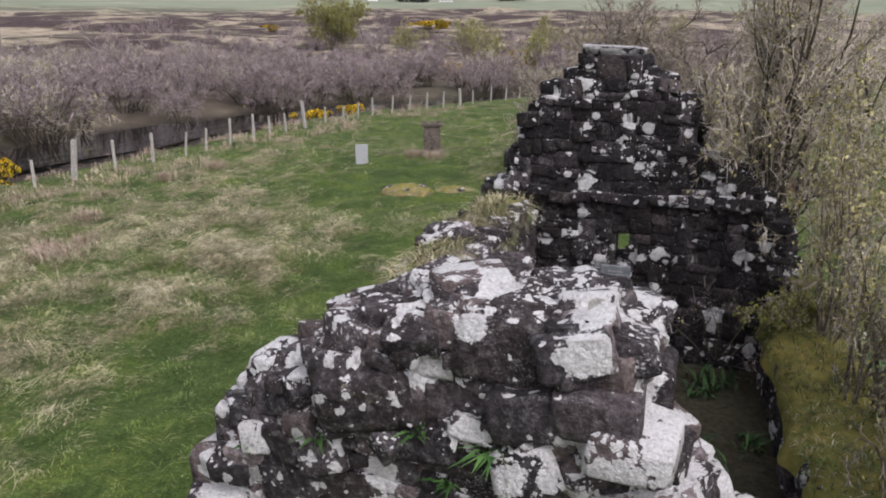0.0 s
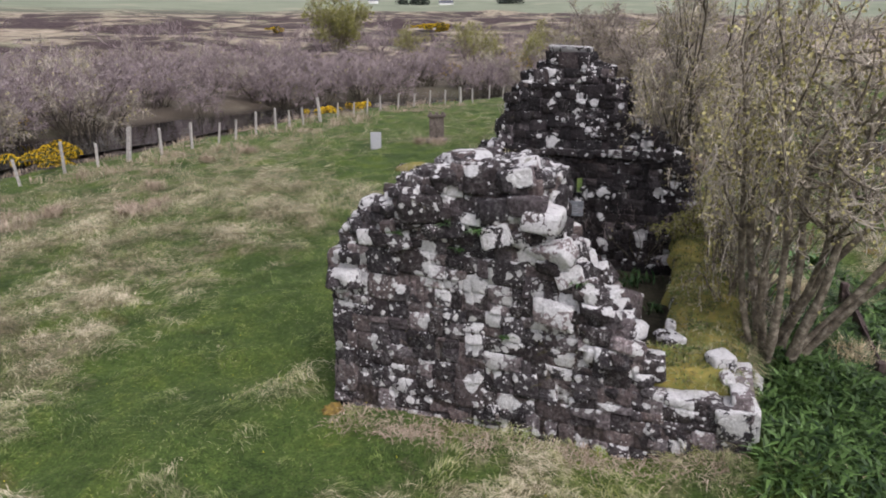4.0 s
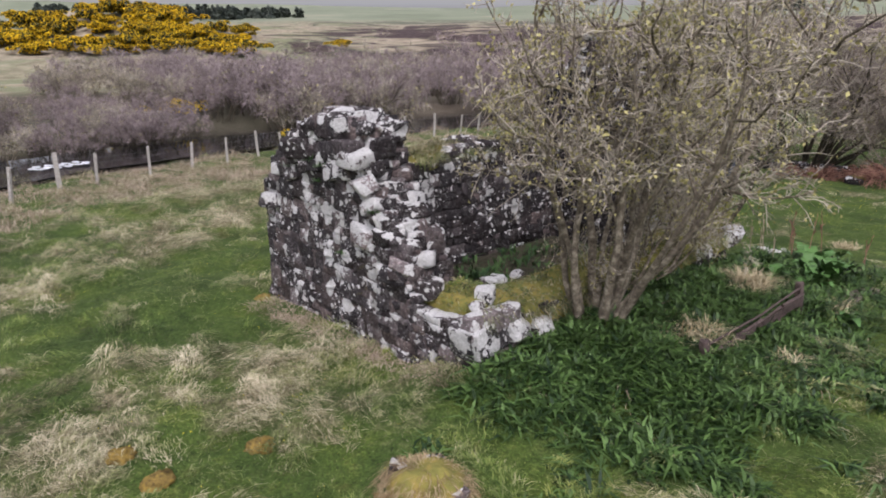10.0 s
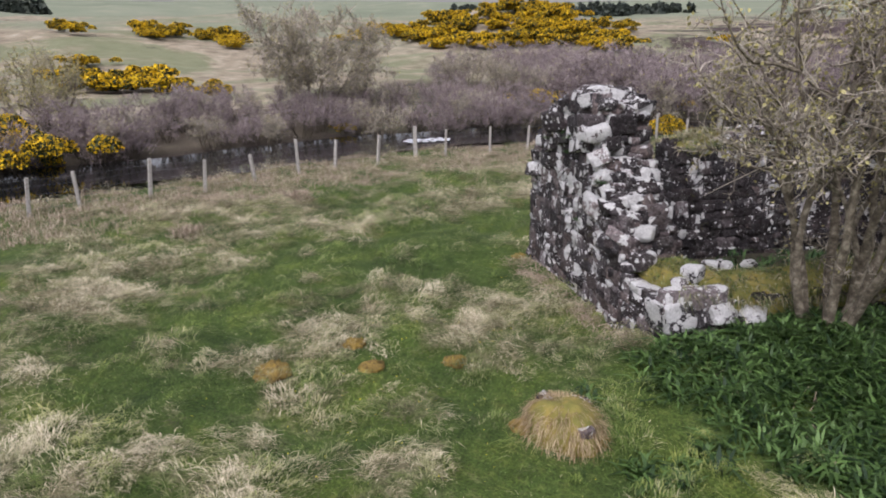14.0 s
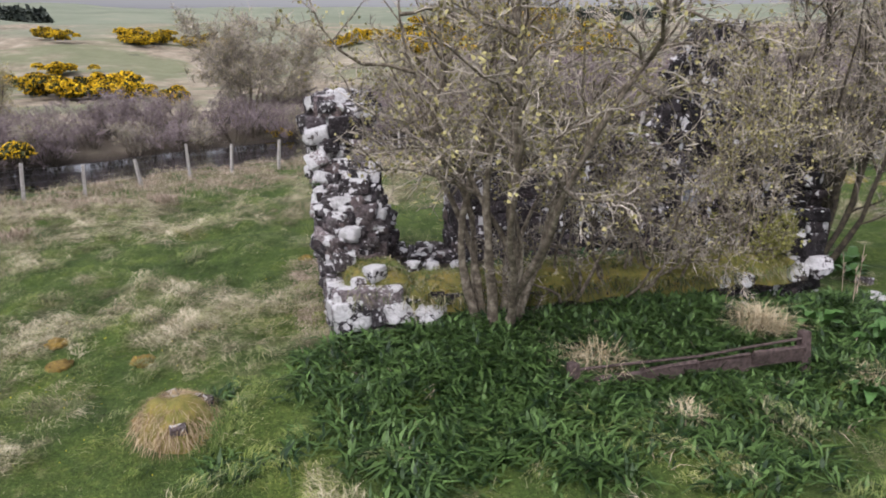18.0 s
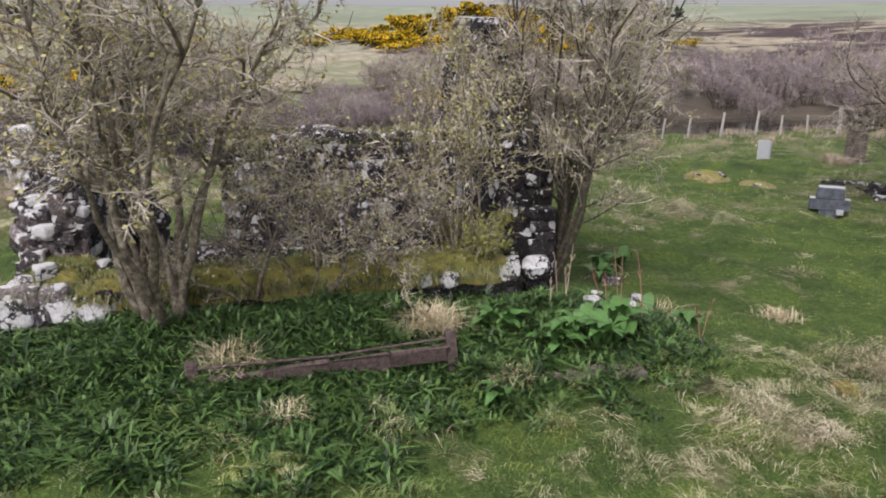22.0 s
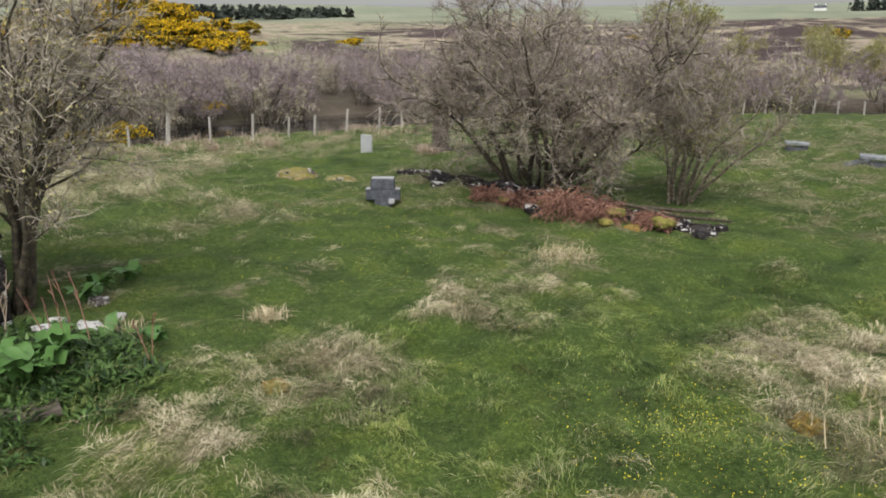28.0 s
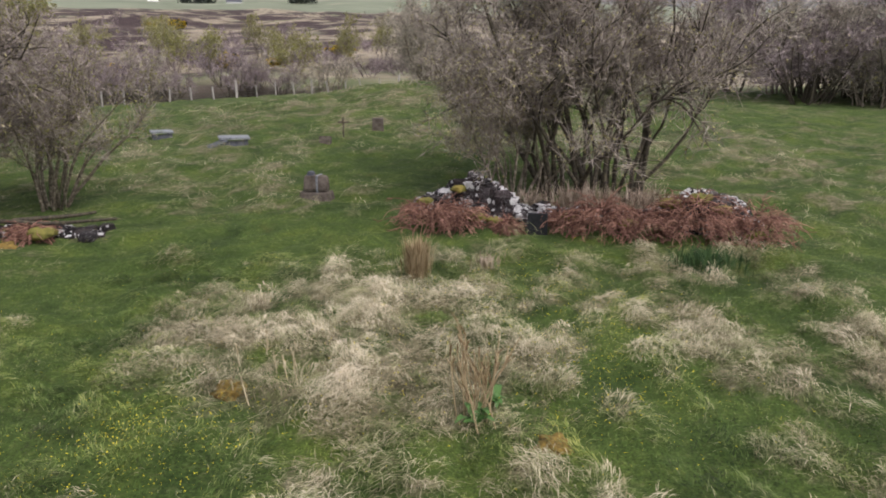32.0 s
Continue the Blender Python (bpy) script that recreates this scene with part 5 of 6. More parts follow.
# ---------------------------------------------------------------- turf on the wall tops
def turf(name, label, x0, x1, y0, y1, top, bulge, seed, count, straw, tall):
    rng = np.random.default_rng(seed)
    us, vs = np.linspace(0, 1, max(8, int((x1 - x0) / 0.07))), np.linspace(0, 1, max(8, int((y1 - y0) / 0.07)))
    U, V = np.meshgrid(us, vs)
    def lie(U, V):
        x, y = x0 + (x1 - x0) * U, y0 + (y1 - y0) * V
        e = np.minimum(np.minimum(U, 1 - U) * (x1 - x0), np.minimum(V, 1 - V) * (y1 - y0)) / 0.28
        z = top + bulge * np.sqrt(np.clip(e, 0, 1)) + 0.06 * vnoise(x / 0.5, y / 0.5, seed) + 0.03 * vnoise(x / 0.17, y / 0.17, seed + 1)
        return x, y, z - 0.16 * (e <= 0.001)
    x, y, z = lie(U, V)
    x = x + 0.1 * vnoise(y / 0.45, 0 * y, seed + 5) * np.abs(2 * U - 1) ** 3
    i = np.arange(U.size).reshape(U.shape)
    q = np.stack([i[:-1, :-1], i[:-1, 1:], i[1:, 1:], i[1:, :-1]], -1).reshape(-1, 4)
    t = thing(name, (0, 0, 0), label, "turf", kind="stuff")
    piece("moss", mesh_from("moss", np.stack([x, y, z], -1).reshape(-1, 3), q, MOSS, True), t)
    u, v = rng.uniform(0.03, 0.97, count), rng.uniform(0.02, 0.98, count)
    x, y, z = lie(u, v)
    keep = rng.uniform(0, 1, count) < 0.5 + 0.6 * vnoise(x / 0.35, y / 0.35, seed + 2)
    x, y, z = x[keep], y[keep], z[keep]
    b = blades(rng, x, y, tall * rng.uniform(0.5, 1.5, len(x)), np.clip(straw + rng.normal(0, 0.25, len(x)), 0, 1), 1.3 + 0 * x, 0.0045 + 0 * x, z - 0.02)
    me = mesh_from("grass", b[0], b[1], BLADES, False, [("straw", b[2]), ("tone", np.clip(b[3] - 0.1, 0, 1))])
    piece("grass", me, t)
    n = count // 6
    v = rng.uniform(0, 1, n)
    y = y0 + (y1 - y0) * v
    x = x1 - rng.uniform(0.0, 0.10, n) + 0.1 * vnoise(y / 0.45, 0 * y, seed + 5)
    z = top + 0.10 - rng.uniform(0, 0.16, n)
    b = blades(rng, x, y, rng.uniform(0.06, 0.14, n), np.clip(0.55 + rng.normal(0, 0.25, n), 0, 1), 1.9 + 0 * x, 0.0045 + 0 * x, z, rng.normal(-0.1, 0.7, n))
    b[0].reshape(-1, 4, 3)[:, 2, 2] -= rng.uniform(0.0, 0.16, n)
    me = mesh_from("fringe", b[0], b[1], BLADES, False, [("straw", b[2]), ("tone", np.clip(b[3] - 0.1, 0, 1))])
    piece("fringe", me, t, "grass hanging over the wall's edge")


turf("wall_turf", "mossy olive turf over the low side wall", 4.1, 5.2, 0.72, 6.9, 0.66, 0.24, 3, 9000, 0.5, 0.09)
turf("wall_turf", "mossy olive turf behind the broken gable corner", 3.66, 4.92, -0.04, 0.9, 0.78, 0.24, 5, 2600, 0.45, 0.08)
turf("wall_turf", "dry grassy turf along the long wall top", 0.1, 0.8, 2.62, 6.95, 2.12, 0.16, 7, 9000, 0.75, 0.18)
turf("wall_turf", "dry turf clinging to the gable shoulder", 3.35, 3.95, 7.15, 7.7, 2.28, 0.3, 9, 900, 0.7, 0.12)


# ---------------------------------------------------------------- lush weeds beside the chapel
def strap_patch(name, label, centres, leaves, tall, wide, material, lean=1.0, spread=0.10, seed=0):
    rng = np.random.default_rng(seed)
    n = len(centres)
    who = np.repeat(np.arange(n), leaves)
    x, y = centres[who, 0] + rng.normal(0, spread, n * leaves), centres[who, 1] + rng.normal(0, spread, n * leaves)
    t = tall * rng.uniform(0.5, 1.3, n)[who] * rng.uniform(0.6, 1.2, n * leaves)
    b = blades(rng, x, y, t, 0 * x, lean + 0 * x, wide + 0 * x)
    return tagged(new(name, mesh_from(name, b[0], b[1], material)), label, "plants", kind="stuff")


rng = np.random.default_rng(21)
c = np.stack([rng.uniform(5.2, 9.4, 6400), rng.uniform(-1.8, 9.0, 6400)], 1)
k = (bump(c[:, 0], c[:, 1], 6.4, 3.0, 1.9, 3.4) + 0.5 * bump(c[:, 0], c[:, 1], 6.3, 7.6, 1.2, 1.6) + 0.25 * vnoise(c[:, 0] / 0.6, c[:, 1] / 0.6, 31)) > rng.uniform(0.12, 0.6, len(c))
strap_patch("strap_leaved_weeds", "dense dark green strap-leaved weeds below the wall", c[k][:2500], 13, 0.23, 0.014, WEED, 1.15, 0.06, 1)
c = np.stack([rng.uniform(0.95, 4.0, 70), rng.uniform(1.0, 6.8, 70)], 1)
c2 = np.stack([rng.uniform(5.6, 8.4, 60), rng.uniform(-0.4, 8.0, 60)], 1)
strap_patch("dead_weed_stems", "bleached dead stems lying among the green weeds", c2, 5, 0.2, 0.005, REED, 1.5, 0.1, 8)
# green floor plants, spread wide and dark to stand in for the interior's shade
strap_patch("chapel_floor_weeds", "nettles and ferns, kept dark for the shade on the chapel floor", c, 14, 0.3, 0.016, RUSH, 0.9, 0.12, 7)
c = np.stack([rng.uniform(-22, -5, 6500), rng.uniform(-15, 10, 6500)], 1)
w = beyond(c[:, 0], c[:, 1])
k = (w > -3.8) & (w < 1.6) & (vnoise(c[:, 0] / 1.5, c[:, 1] / 1.5, 33) > -0.5)
strap_patch("dry_reeds", "pinkish dry reeds along the stock fence", c[k], 14, 0.25, 0.005, REED, 0.8, 0.18, 2)
c = np.stack([rng.uniform(-24, -12, 1400), rng.uniform(6, 50, 1400)], 1)
w = beyond(c[:, 0], c[:, 1])
k = (w > -4) & (w < 3.0) & (vnoise(c[:, 0] / 1.8, c[:, 1] / 1.8, 34) > 0.0)
strap_patch("dry_reeds", "thin dry reeds and rushes near the burn", c[k], 14, 0.45, 0.008, REED, 0.6, 0.2, 3)


c = np.stack([rng.uniform(0.1, 4.9, 260), rng.uniform(-0.62, -0.14, 260)], 1)
strap_patch("dead_grass_fringe", "brown dead grass along the foot of the gable", c, 12, 0.11, 0.004, REED, 1.8, 0.07, 9)


def tuft(name, at, label, leaves, tall, spread, material, seed, lean=0.7, wide=0.005, category="grass tuft"):
    rng = np.random.default_rng(seed)
    t = thing(name, (at[0], at[1], float(height(np.array(at[0]), np.array(at[1])))), label, category)
    x, y = rng.normal(0, spread, leaves), rng.normal(0, spread, leaves)
    b = blades(rng, x, y, tall * rng.uniform(0.5, 1.15, leaves), 0 * x, lean + 0 * x, wide + 0 * x, 0 * x - 0.03)
    piece("leaf_tuft", mesh_from("leaf_tuft", b[0], b[1], material), t)
    return t


FOXY = plain("foxy_brown_straw", (0.17, 0.11, 0.055), (0.50, 0.40, 0.24), 3, 0.9, 0.0, island=True)
DRY = plain("bleached_tussock", (0.34, 0.27, 0.15), (0.66, 0.58, 0.40), 3, 0.9, 0.0, island=True)
for i, (x, y, n, tall, spread) in enumerate(((6.55, 2.75, 420, 0.42, 0.16), (6.2, 5.35, 520, 0.46, 0.15), (7.35, 6.0, 200, 0.3, 0.12), (7.7, 3.3, 140, 0.3, 0.1), (6.1, 11.0, 200, 0.26, 0.14), (6.9, 16.9, 300, 0.3, 0.3), (5.9, 9.0, 60, 0.4, 0.1))):
    tuft("straw_tussock", (x, y), "bleached straw tussock among green weeds", int(n * 1.4), tall, spread, DRY, 80 + i, 1.0, 0.0036)
tuft("rush_tuft", (14.9, 18.2), "upright straw-coloured rush tuft", 620, 0.8, 0.09, FOXY, 90, 0.3, 0.005)
tuft("rush_tuft", (20.05, 19.0), "dark green rush tuft", 700, 0.5, 0.28, RUSH, 91, 0.5, 0.005)
tuft("rush_tuft", (16.1, 18.6), "small olive rush tuft", 150, 0.35, 0.1, REED, 92, 0.5)
for i, (x, y) in enumerate(((17.2, 22.9), (18.0, 22.8), (18.9, 22.7), (19.7, 22.6), (20.6, 22.5), (18.4, 23.3), (19.9, 23.2))):
    tuft("rush_tuft", (x, y), "pale dry reeds at the foot of the thicket", 200, 0.8, 0.22, REED, 130 + i, 0.5, 0.006)
for i, (x, y) in enumerate(((-14.2, 8.9), (-12.1, 9.9), (-15.0, 21.3), (-11.4, 10.4), (-11.6, 9.2), (-10.8, 9.3), (-15.6, 18.8), (-4.9, -6.9), (-13.4, 12.6), (-9.0, -4.0), (-6.5, 24.0), (-7.6, 24.6))):
    tuft("rush_tuft", (x, y), "brown rush tuft in rough pasture", 260, 0.5, 0.2, REED, 100 + i, 0.7, 0.006)


def russet(at, size, seed, label="russet moss cushion in the grass"):
    size *= 0.85
    bm = bmesh.new()
    bmesh.ops.create_icosphere(bm, subdivisions=3, radius=1)
    for v in bm.verts:
        k = 1 + 0.45 * noise.noise(v.co * 2.2 + Vector((seed, 0, 0))) + 0.4 * noise.noise(v.co * 6 + Vector((0, seed, 0)))
        v.co = Vector((v.co.x * size * k, v.co.y * size * k, v.co.z * size * 0.58 * k))
    ob = new("moss_cushion", from_bm("moss_cushion", bm, RUSSET, True))
    ob.matrix_basis = pose(*gz(*at))
    tagged(ob, label, "moss", "russet cushions")


for i, (x, y, s) in enumerate(((3.6, -5.2, 0.3), (3.3, -4.05, 0.18), (3.9, -3.9, 0.2), (4.1, -2.8, 0.2), (8.55, 9.95, 0.2), (13.1, 13.9, 0.22), (16.75, 13.0, 0.2), (9.6, 1.6, 0.2), (6.6, 19.6, 0.22), (0.02, -0.3, 0.16))):
    russet((x, y), s, i)


def hummock(at, rx, ry, tall, seed, label, stones=3, grass=None, thick=1.0):
    rng = np.random.default_rng(seed)
    t = thing("grass_hummock", gz(*at), label, "hummock")
    bm = bmesh.new()
    bmesh.ops.create_icosphere(bm, subdivisions=4, radius=1)
    for v in bm.verts:
        k = 1 + 0.2 * noise.noise(v.co * 1.8 + Vector((seed, 0, 0))) + 0.08 * noise.noise(v.co * 7)
        v.co = Vector((v.co.x * rx * k, v.co.y * ry * k, v.co.z * tall * k))
    piece("mound", from_bm("mound", bm, MOSS, True), t)
    n = int(2600 * thick * rx * ry / 0.25)
    a, r = rng.uniform(0, 2 * np.pi, n), np.sqrt(rng.uniform(0, 1, n)) * 0.98
    x, y, z = np.cos(a) * r * rx, np.sin(a) * r * ry, tall * np.sqrt(1 - r * r) - 0.05
    thin = rng.uniform(0, 1, n) < 0.35 + 0.65 * r
    x, y, z, r, a = x[thin], y[thin], z[thin], r[thin], a[thin]
    b = blades(rng, x, y, rng.uniform(0.05, 0.15, len(x)), 0 * x, 1.7 + 0 * x, 0.0026 + 0 * x, z, a + rng.normal(0, 0.7, len(x)))
    b[0].reshape(-1, 4, 3)[:, 2, 2] -= 0.16 * r ** 2
    piece("straw", mesh_from("straw", b[0], b[1], grass or DRY), t, "matted hanging straw")
    for i in range(stones):
        q = rng.uniform(0, 6.3)
        piece("stone", (TOP_MESHES if i % 2 else STONE_MESHES)[i], t, m=pose(math.cos(q) * rx * 0.7, math.sin(q) * ry * 0.7, tall * 0.55, 10, 8, q * 40) @ Matrix.Diagonal((0.22, 0.18, 0.16, 1)))


hummock((6.2, -2.15), 0.52, 0.42, 0.42, 3, "straw-capped hummock over a fallen stone", 3, FOXY)
russet((5.95, -2.5), 0.2, 21, "russet moss on the side of a hummock")
russet((6.5, -1.95), 0.18, 22, "russet moss on the side of a hummock")
hummock((-5.2, 17.5), 0.8, 0.6, 0.26, 4, "brown hummock with half-buried pale stones", 5, REED, 0.35)
hummock((-3.9, 18.4), 0.6, 0.45, 0.16, 5, "low brown grass hummock", 1, REED, 0.35)


# ---------------------------------------------------------------- docks and dead stalks
def leaf_mesh(seed, long, wide):
    rng = np.random.default_rng(seed)
    k = 7
    t = np.linspace(0, 1, k)
    w = wide * np.sin(np.pi * np.clip(t * 0.92 + 0.06, 0, 1)) ** 0.8
    x = long * t
    z = long * (0.75 * t - 0.75 * t ** 2.2) + 0.02 * rng.normal(size=k)
    ripple = 0.012 * rng.normal(size=k)
    rows = [np.stack([x, side * w, z + abs(side) * 0.25 * w + ripple * side], 1) for side in (-1, 0, 1)]
    i = np.arange(k - 1)
    f = np.concatenate([np.stack([r * k + i, r * k + i + 1, (r + 1) * k + i + 1, (r + 1) * k + i], 1) for r in (0, 1)])
    return mesh_from("leaf", np.concatenate(rows), f, LEAF, True)


LEAVES = [leaf_mesh(s, 0.42, 0.085) for s in range(4)]


def dock(at, label, count, size, seed):
    rng = np.random.default_rng(seed)
    d = thing("dock_plant", gz(*at, 0.02), label, "plant", "docks by the wall")
    for i in range(count):
        s = size * rng.uniform(0.6, 1.15)
        piece("leaf", LEAVES[i % 4], d, m=pose(rng.normal(0, 0.05), rng.normal(0, 0.05), 0, 0, rng.uniform(-48, -8), i * 137.5 + rng.uniform(-20, 20)) @ Matrix.Diagonal((s, s, s, 1)))
    return d


for i, (x, y, n, s) in enumerate(((6.75, 6.95, 16, 1.25), (6.8, 7.6, 18, 1.35), (6.5, 7.3, 14, 1.1), (6.4, 8.0, 12, 1.0), (6.4, 9.2, 8, 0.9), (6.2, 6.3, 10, 0.9), (3.6, 9.2, 10, 1.0), (3.2, 9.8, 10, 1.0), (4.2, 8.9, 10, 1.0),
                                  (15.95, 13.35, 8, 0.6), (7.6, 5.9, 9, 0.9), (5.9, 8.7, 8, 0.9), (16.15, 13.6, 7, 0.6))):
    dock((x, y), "broad-leaved green dock plant", n, s, 200 + i)


def stalks(at, label, count, tall, spread, seed, material=None):
    rng = np.random.default_rng(seed)
    d = thing("dead_stalks", gz(*at), label, "plant")
    for i in range(count):
        p = grow(rng, np.array([[rng.normal(0, spread), rng.normal(0, spread), -0.05]]), np.array([[rng.normal(0, 0.12), rng.normal(0, 0.12), 1]]), np.array([tall * rng.uniform(0.6, 1.1)]), 5, 0.05, 0.0)
        side = sprout(rng, p, 5, 0.5, 25, tall * 0.16, 3, 0.1, 0.1)
        v, f = joined([tubes(p, taper(p, 0.009, 0.005), 4), tubes(side, taper(side, 0.009, 0.006), 3)])
        piece("stalk", mesh_from("stalk", v, f, material or BRACKEN), d)


stalks((15.95, 13.4), "clump of tall rust-brown dock stalks", 22, 1.0, 0.13, 1, FOXY)
stalks((5.95, 8.1), "thin dead stalks standing among docks", 5, 1.0, 0.15, 2)
stalks((5.6, 7.6), "thin dead stalks standing among docks", 4, 0.9, 0.15, 3, REED)
stalks((7.0, 9.0), "single dead stalk leaning over the path", 2, 0.8, 0.05, 4)
stalks((13.4, 14.2), "bleached dead stems in straw grass", 12, 0.4, 0.3, 5, DRY)


def bracken(at, label, rx, tall, seed, fronds=260):
    rng = np.random.default_rng(seed)
    t = thing("bracken_heap", gz(*at), label, "bracken", "dead bracken round the ruins")
    a = rng.uniform(0, 2 * np.pi, fronds)
    r = rng.uniform(0, 0.6, fronds) * rx
    s = np.stack([np.cos(a) * r, np.sin(a) * r, (rng.uniform(0.2, 0.9, fronds) - 0.9 * (r / rx) ** 2) * tall], 1)
    way = np.stack([np.cos(a + rng.normal(0, 0.5, fronds)), np.sin(a + rng.normal(0, 0.5, fronds)), rng.uniform(0.4, 1.5, fronds)], 1)
    p = grow(rng, s, way, rx * rng.uniform(0.5, 1.0, fronds), 6, 0.12, -0.34)
    side = sprout(rng, p, fronds * 3, 0.2, 55, rx * 0.22, 3, 0.2, -0.1)
    v, f = joined([tubes(p, taper(p, 0.013, 0.006), 3), tubes(side, taper(side, 0.009, 0.004), 3)])
    piece("fronds", mesh_from("fronds", v, f, BRACKEN), t)


for i, (x, y, rx, h) in enumerate(((14.95, 21.75, 0.85, 0.6), (18.55, 21.25, 0.85, 0.7), (17.75, 21.4, 0.5, 0.4), (20.4, 20.9, 0.9, 0.95), (21.5, 20.75, 0.85, 0.8), (19.4, 21.2, 0.7, 0.6), (15.6, 21.6, 0.6, 0.5), (16.5, 21.5, 0.45, 0.35),
                                   (4.7, 19.5, 0.75, 0.6), (5.5, 19.7, 0.7, 0.5), (2.7, 19.9, 0.6, 0.4), (3.7, 20.1, 0.5, 0.4), (1.6, 19.8, 0.5, 0.35), (6.7, 20.3, 0.5, 0.35))):
    bracken((x, y), "heap of dead red-brown bracken against rubble", rx, h, 300 + i, 200)

ruin_top = profile([(0, 0.2), (0.8, 0.7), (1.4, 0.95), (2.0, 0.75), (2.4, 0.3), (5.2, 0.28), (5.9, 0.6), (6.5, 0.85), (7.0, 0.6), (7.5, 0.1)], 0.06, 8)
stone_wall("wall_ruin", "collapsed rubble wall with white-lichened and mossy ends", (14.4, 22.3), -7.6, 0.75, 7.5, ruin_top, seed=41, limit=200, pale=0.10)
bank_top = profile([(0, 0.02), (1.0, 0.12), (3.0, 0.04), (4.5, 0.2), (7.0, 0.2), (9.0, 0.1), (11.0, 0.02)], 0.08, 9)
stone_wall("wall_enclosure", "tumbled low enclosure wall under bracken", (-2.9, 19.9), 3.0, 0.7, 11.0, bank_top, seed=43, limit=160, wide=(0.2, 0.5), pale=0.0, crumbs=2, cap=DARKENED_RUBBLE, common=DARKENED_MESHES)
# olive moss on the fallen stones of the two ruins
for i, (x, y, up, size) in enumerate(((14.75, 22.05, 0.5, 0.26), (15.5, 22.0, 0.75, 0.24), (15.9, 21.6, 0.15, 0.3), (16.3, 21.55, 0.2, 0.26), (17.9, 21.5, 0.2, 0.3), (19.1, 21.2, 0.25, 0.34), (20.0, 21.5, 0.55, 0.34), (20.6, 21.45, 0.8, 0.36),
                                         (21.0, 21.2, 0.6, 0.3), (21.6, 20.9, 0.2, 0.3), (2.5, 19.6, 0.18, 0.26), (3.9, 19.6, 0.2, 0.3), (5.9, 19.9, 0.25, 0.34), (7.0, 20.2, 0.2, 0.36), (6.1, 19.3, 0.08, 0.24))):
    bm = bmesh.new()
    bmesh.ops.create_icosphere(bm, subdivisions=3, radius=1)
    for v in bm.verts:
        k = 1 + 0.4 * noise.noise(v.co * 2.0 + Vector((i * 2.7, 0, 0))) + 0.25 * noise.noise(v.co * 6)
        v.co = Vector((v.co.x * size * k, v.co.y * size * k, v.co.z * size * 0.45 * k)) * 0.7
    cushion = new("moss_cushion", from_bm("moss_cushion", bm, MOSS, True))
    cushion.matrix_basis = pose(*gz(x, y, up))
    tagged(cushion, "olive moss cushion on tumbled rubble", "moss", "moss on the ruins")
for i, (x, y, size) in enumerate(((3.85, 19.4, 0.36), (-0.4, 19.6, 0.26), (7.9, 20.3, 0.3), (5.05, 9.1, 0.18), (4.3, 9.0, 0.22))):
    st = new("loose_stone", TOP_MESHES[i % 6])
    st.matrix_basis = pose(*gz(x, y, size * 0.2), 5, 8, i * 50) @ Matrix.Diagonal((size * 1.4, size, size * 0.6, 1))
    tagged(st, "pale loose stone lying in the grass", "stone", "loose stones")
slate2 = thing("dark_headstone", gz(17.2, 21.2), "small black slate headstone against the ruin", "gravestone", turn=-8)
piece("tablet", from_bm("tablet", slab_bm(0.42, 0.07, 0.6, 0.01), plain("black_slate", (0.012, 0.013, 0.015), (0.04, 0.042, 0.046), 8, 0.5, 0.003)), slate2, m=pose(0, 0, -0.1, 5, 0, 0))
log = thing("fallen_branch", gz(6.6, 20.6, 0.32), "dark fallen branch across the rubble", "branch")
p = grow(np.random.default_rng(3), np.array([[-1.6, -0.3, 0.0], [-0.4, -0.1, 0.0]]), np.array([[1, 0.25, 0.02], [1, 0.5, 0.05]]), np.array([3.4, 1.6]), 8, 0.05, 0.0)
piece("bough", mesh_from("bough", *tubes(p, taper(p, 0.06, 0.03), 6), DARK_BARK, True), log)

# ---------------------------------------------------------------- the railed grave and the fallen slab
rail = thing("grave_rail", (0, 0, 0), "low rusted grave rail sunk in weeds", "grave rail")
RAIL_ENDS = np.array([(6.93, 2.35, 0.42), (7.05, 5.41, 0.54)])
for x, y, z in RAIL_ENDS:
    piece("end_post", from_bm("end_post", slab_bm(0.13, 0.13, 0.6, 0.02, 0.9, 0.008, 4), IRON), rail, m=pose(x, y, z - 0.58, 4, -4, 8))
share = np.linspace(0, 1, 5)[:, None]
p = RAIL_ENDS[0] * (1 - share) + RAIL_ENDS[1] * share - [[0, 0, 0.06], [0, 0, 0.08], [0, 0, 0.11], [0, 0, 0.08], [0, 0, 0.06]]
piece("top_rail", mesh_from("top_rail", *tubes(p[None], np.full((1, 5), 0.018), 6), IRON), rail)
for i, k in enumerate((0.14, 0.38, 0.62, 0.86)):
    x, y, z = RAIL_ENDS[0] * (1 - k) + RAIL_ENDS[1] * k
    piece("kerb_board", from_bm("kerb_board", slab_bm(0.05, 0.74, 0.22, 0.02, 0.97, 0.024, i), IRON), rail, "rusty brown kerb board", m=pose(x + 0.02, y, z - 0.37 + 0.02 * (i % 2), 2.2, 9, -2))
flat = thing("fallen_slab", gz(7.4, 6.95, 0.02), "long dark slab lying along the path edge", "slab", turn=84)
piece("slab", from_bm("slab", slab_bm(1.75, 0.28, 0.1, 0.015, 0.98, 0.006, 8), SANDSTONE), flat, m=pose(0, 0, -0.02, 3, 0, 0))
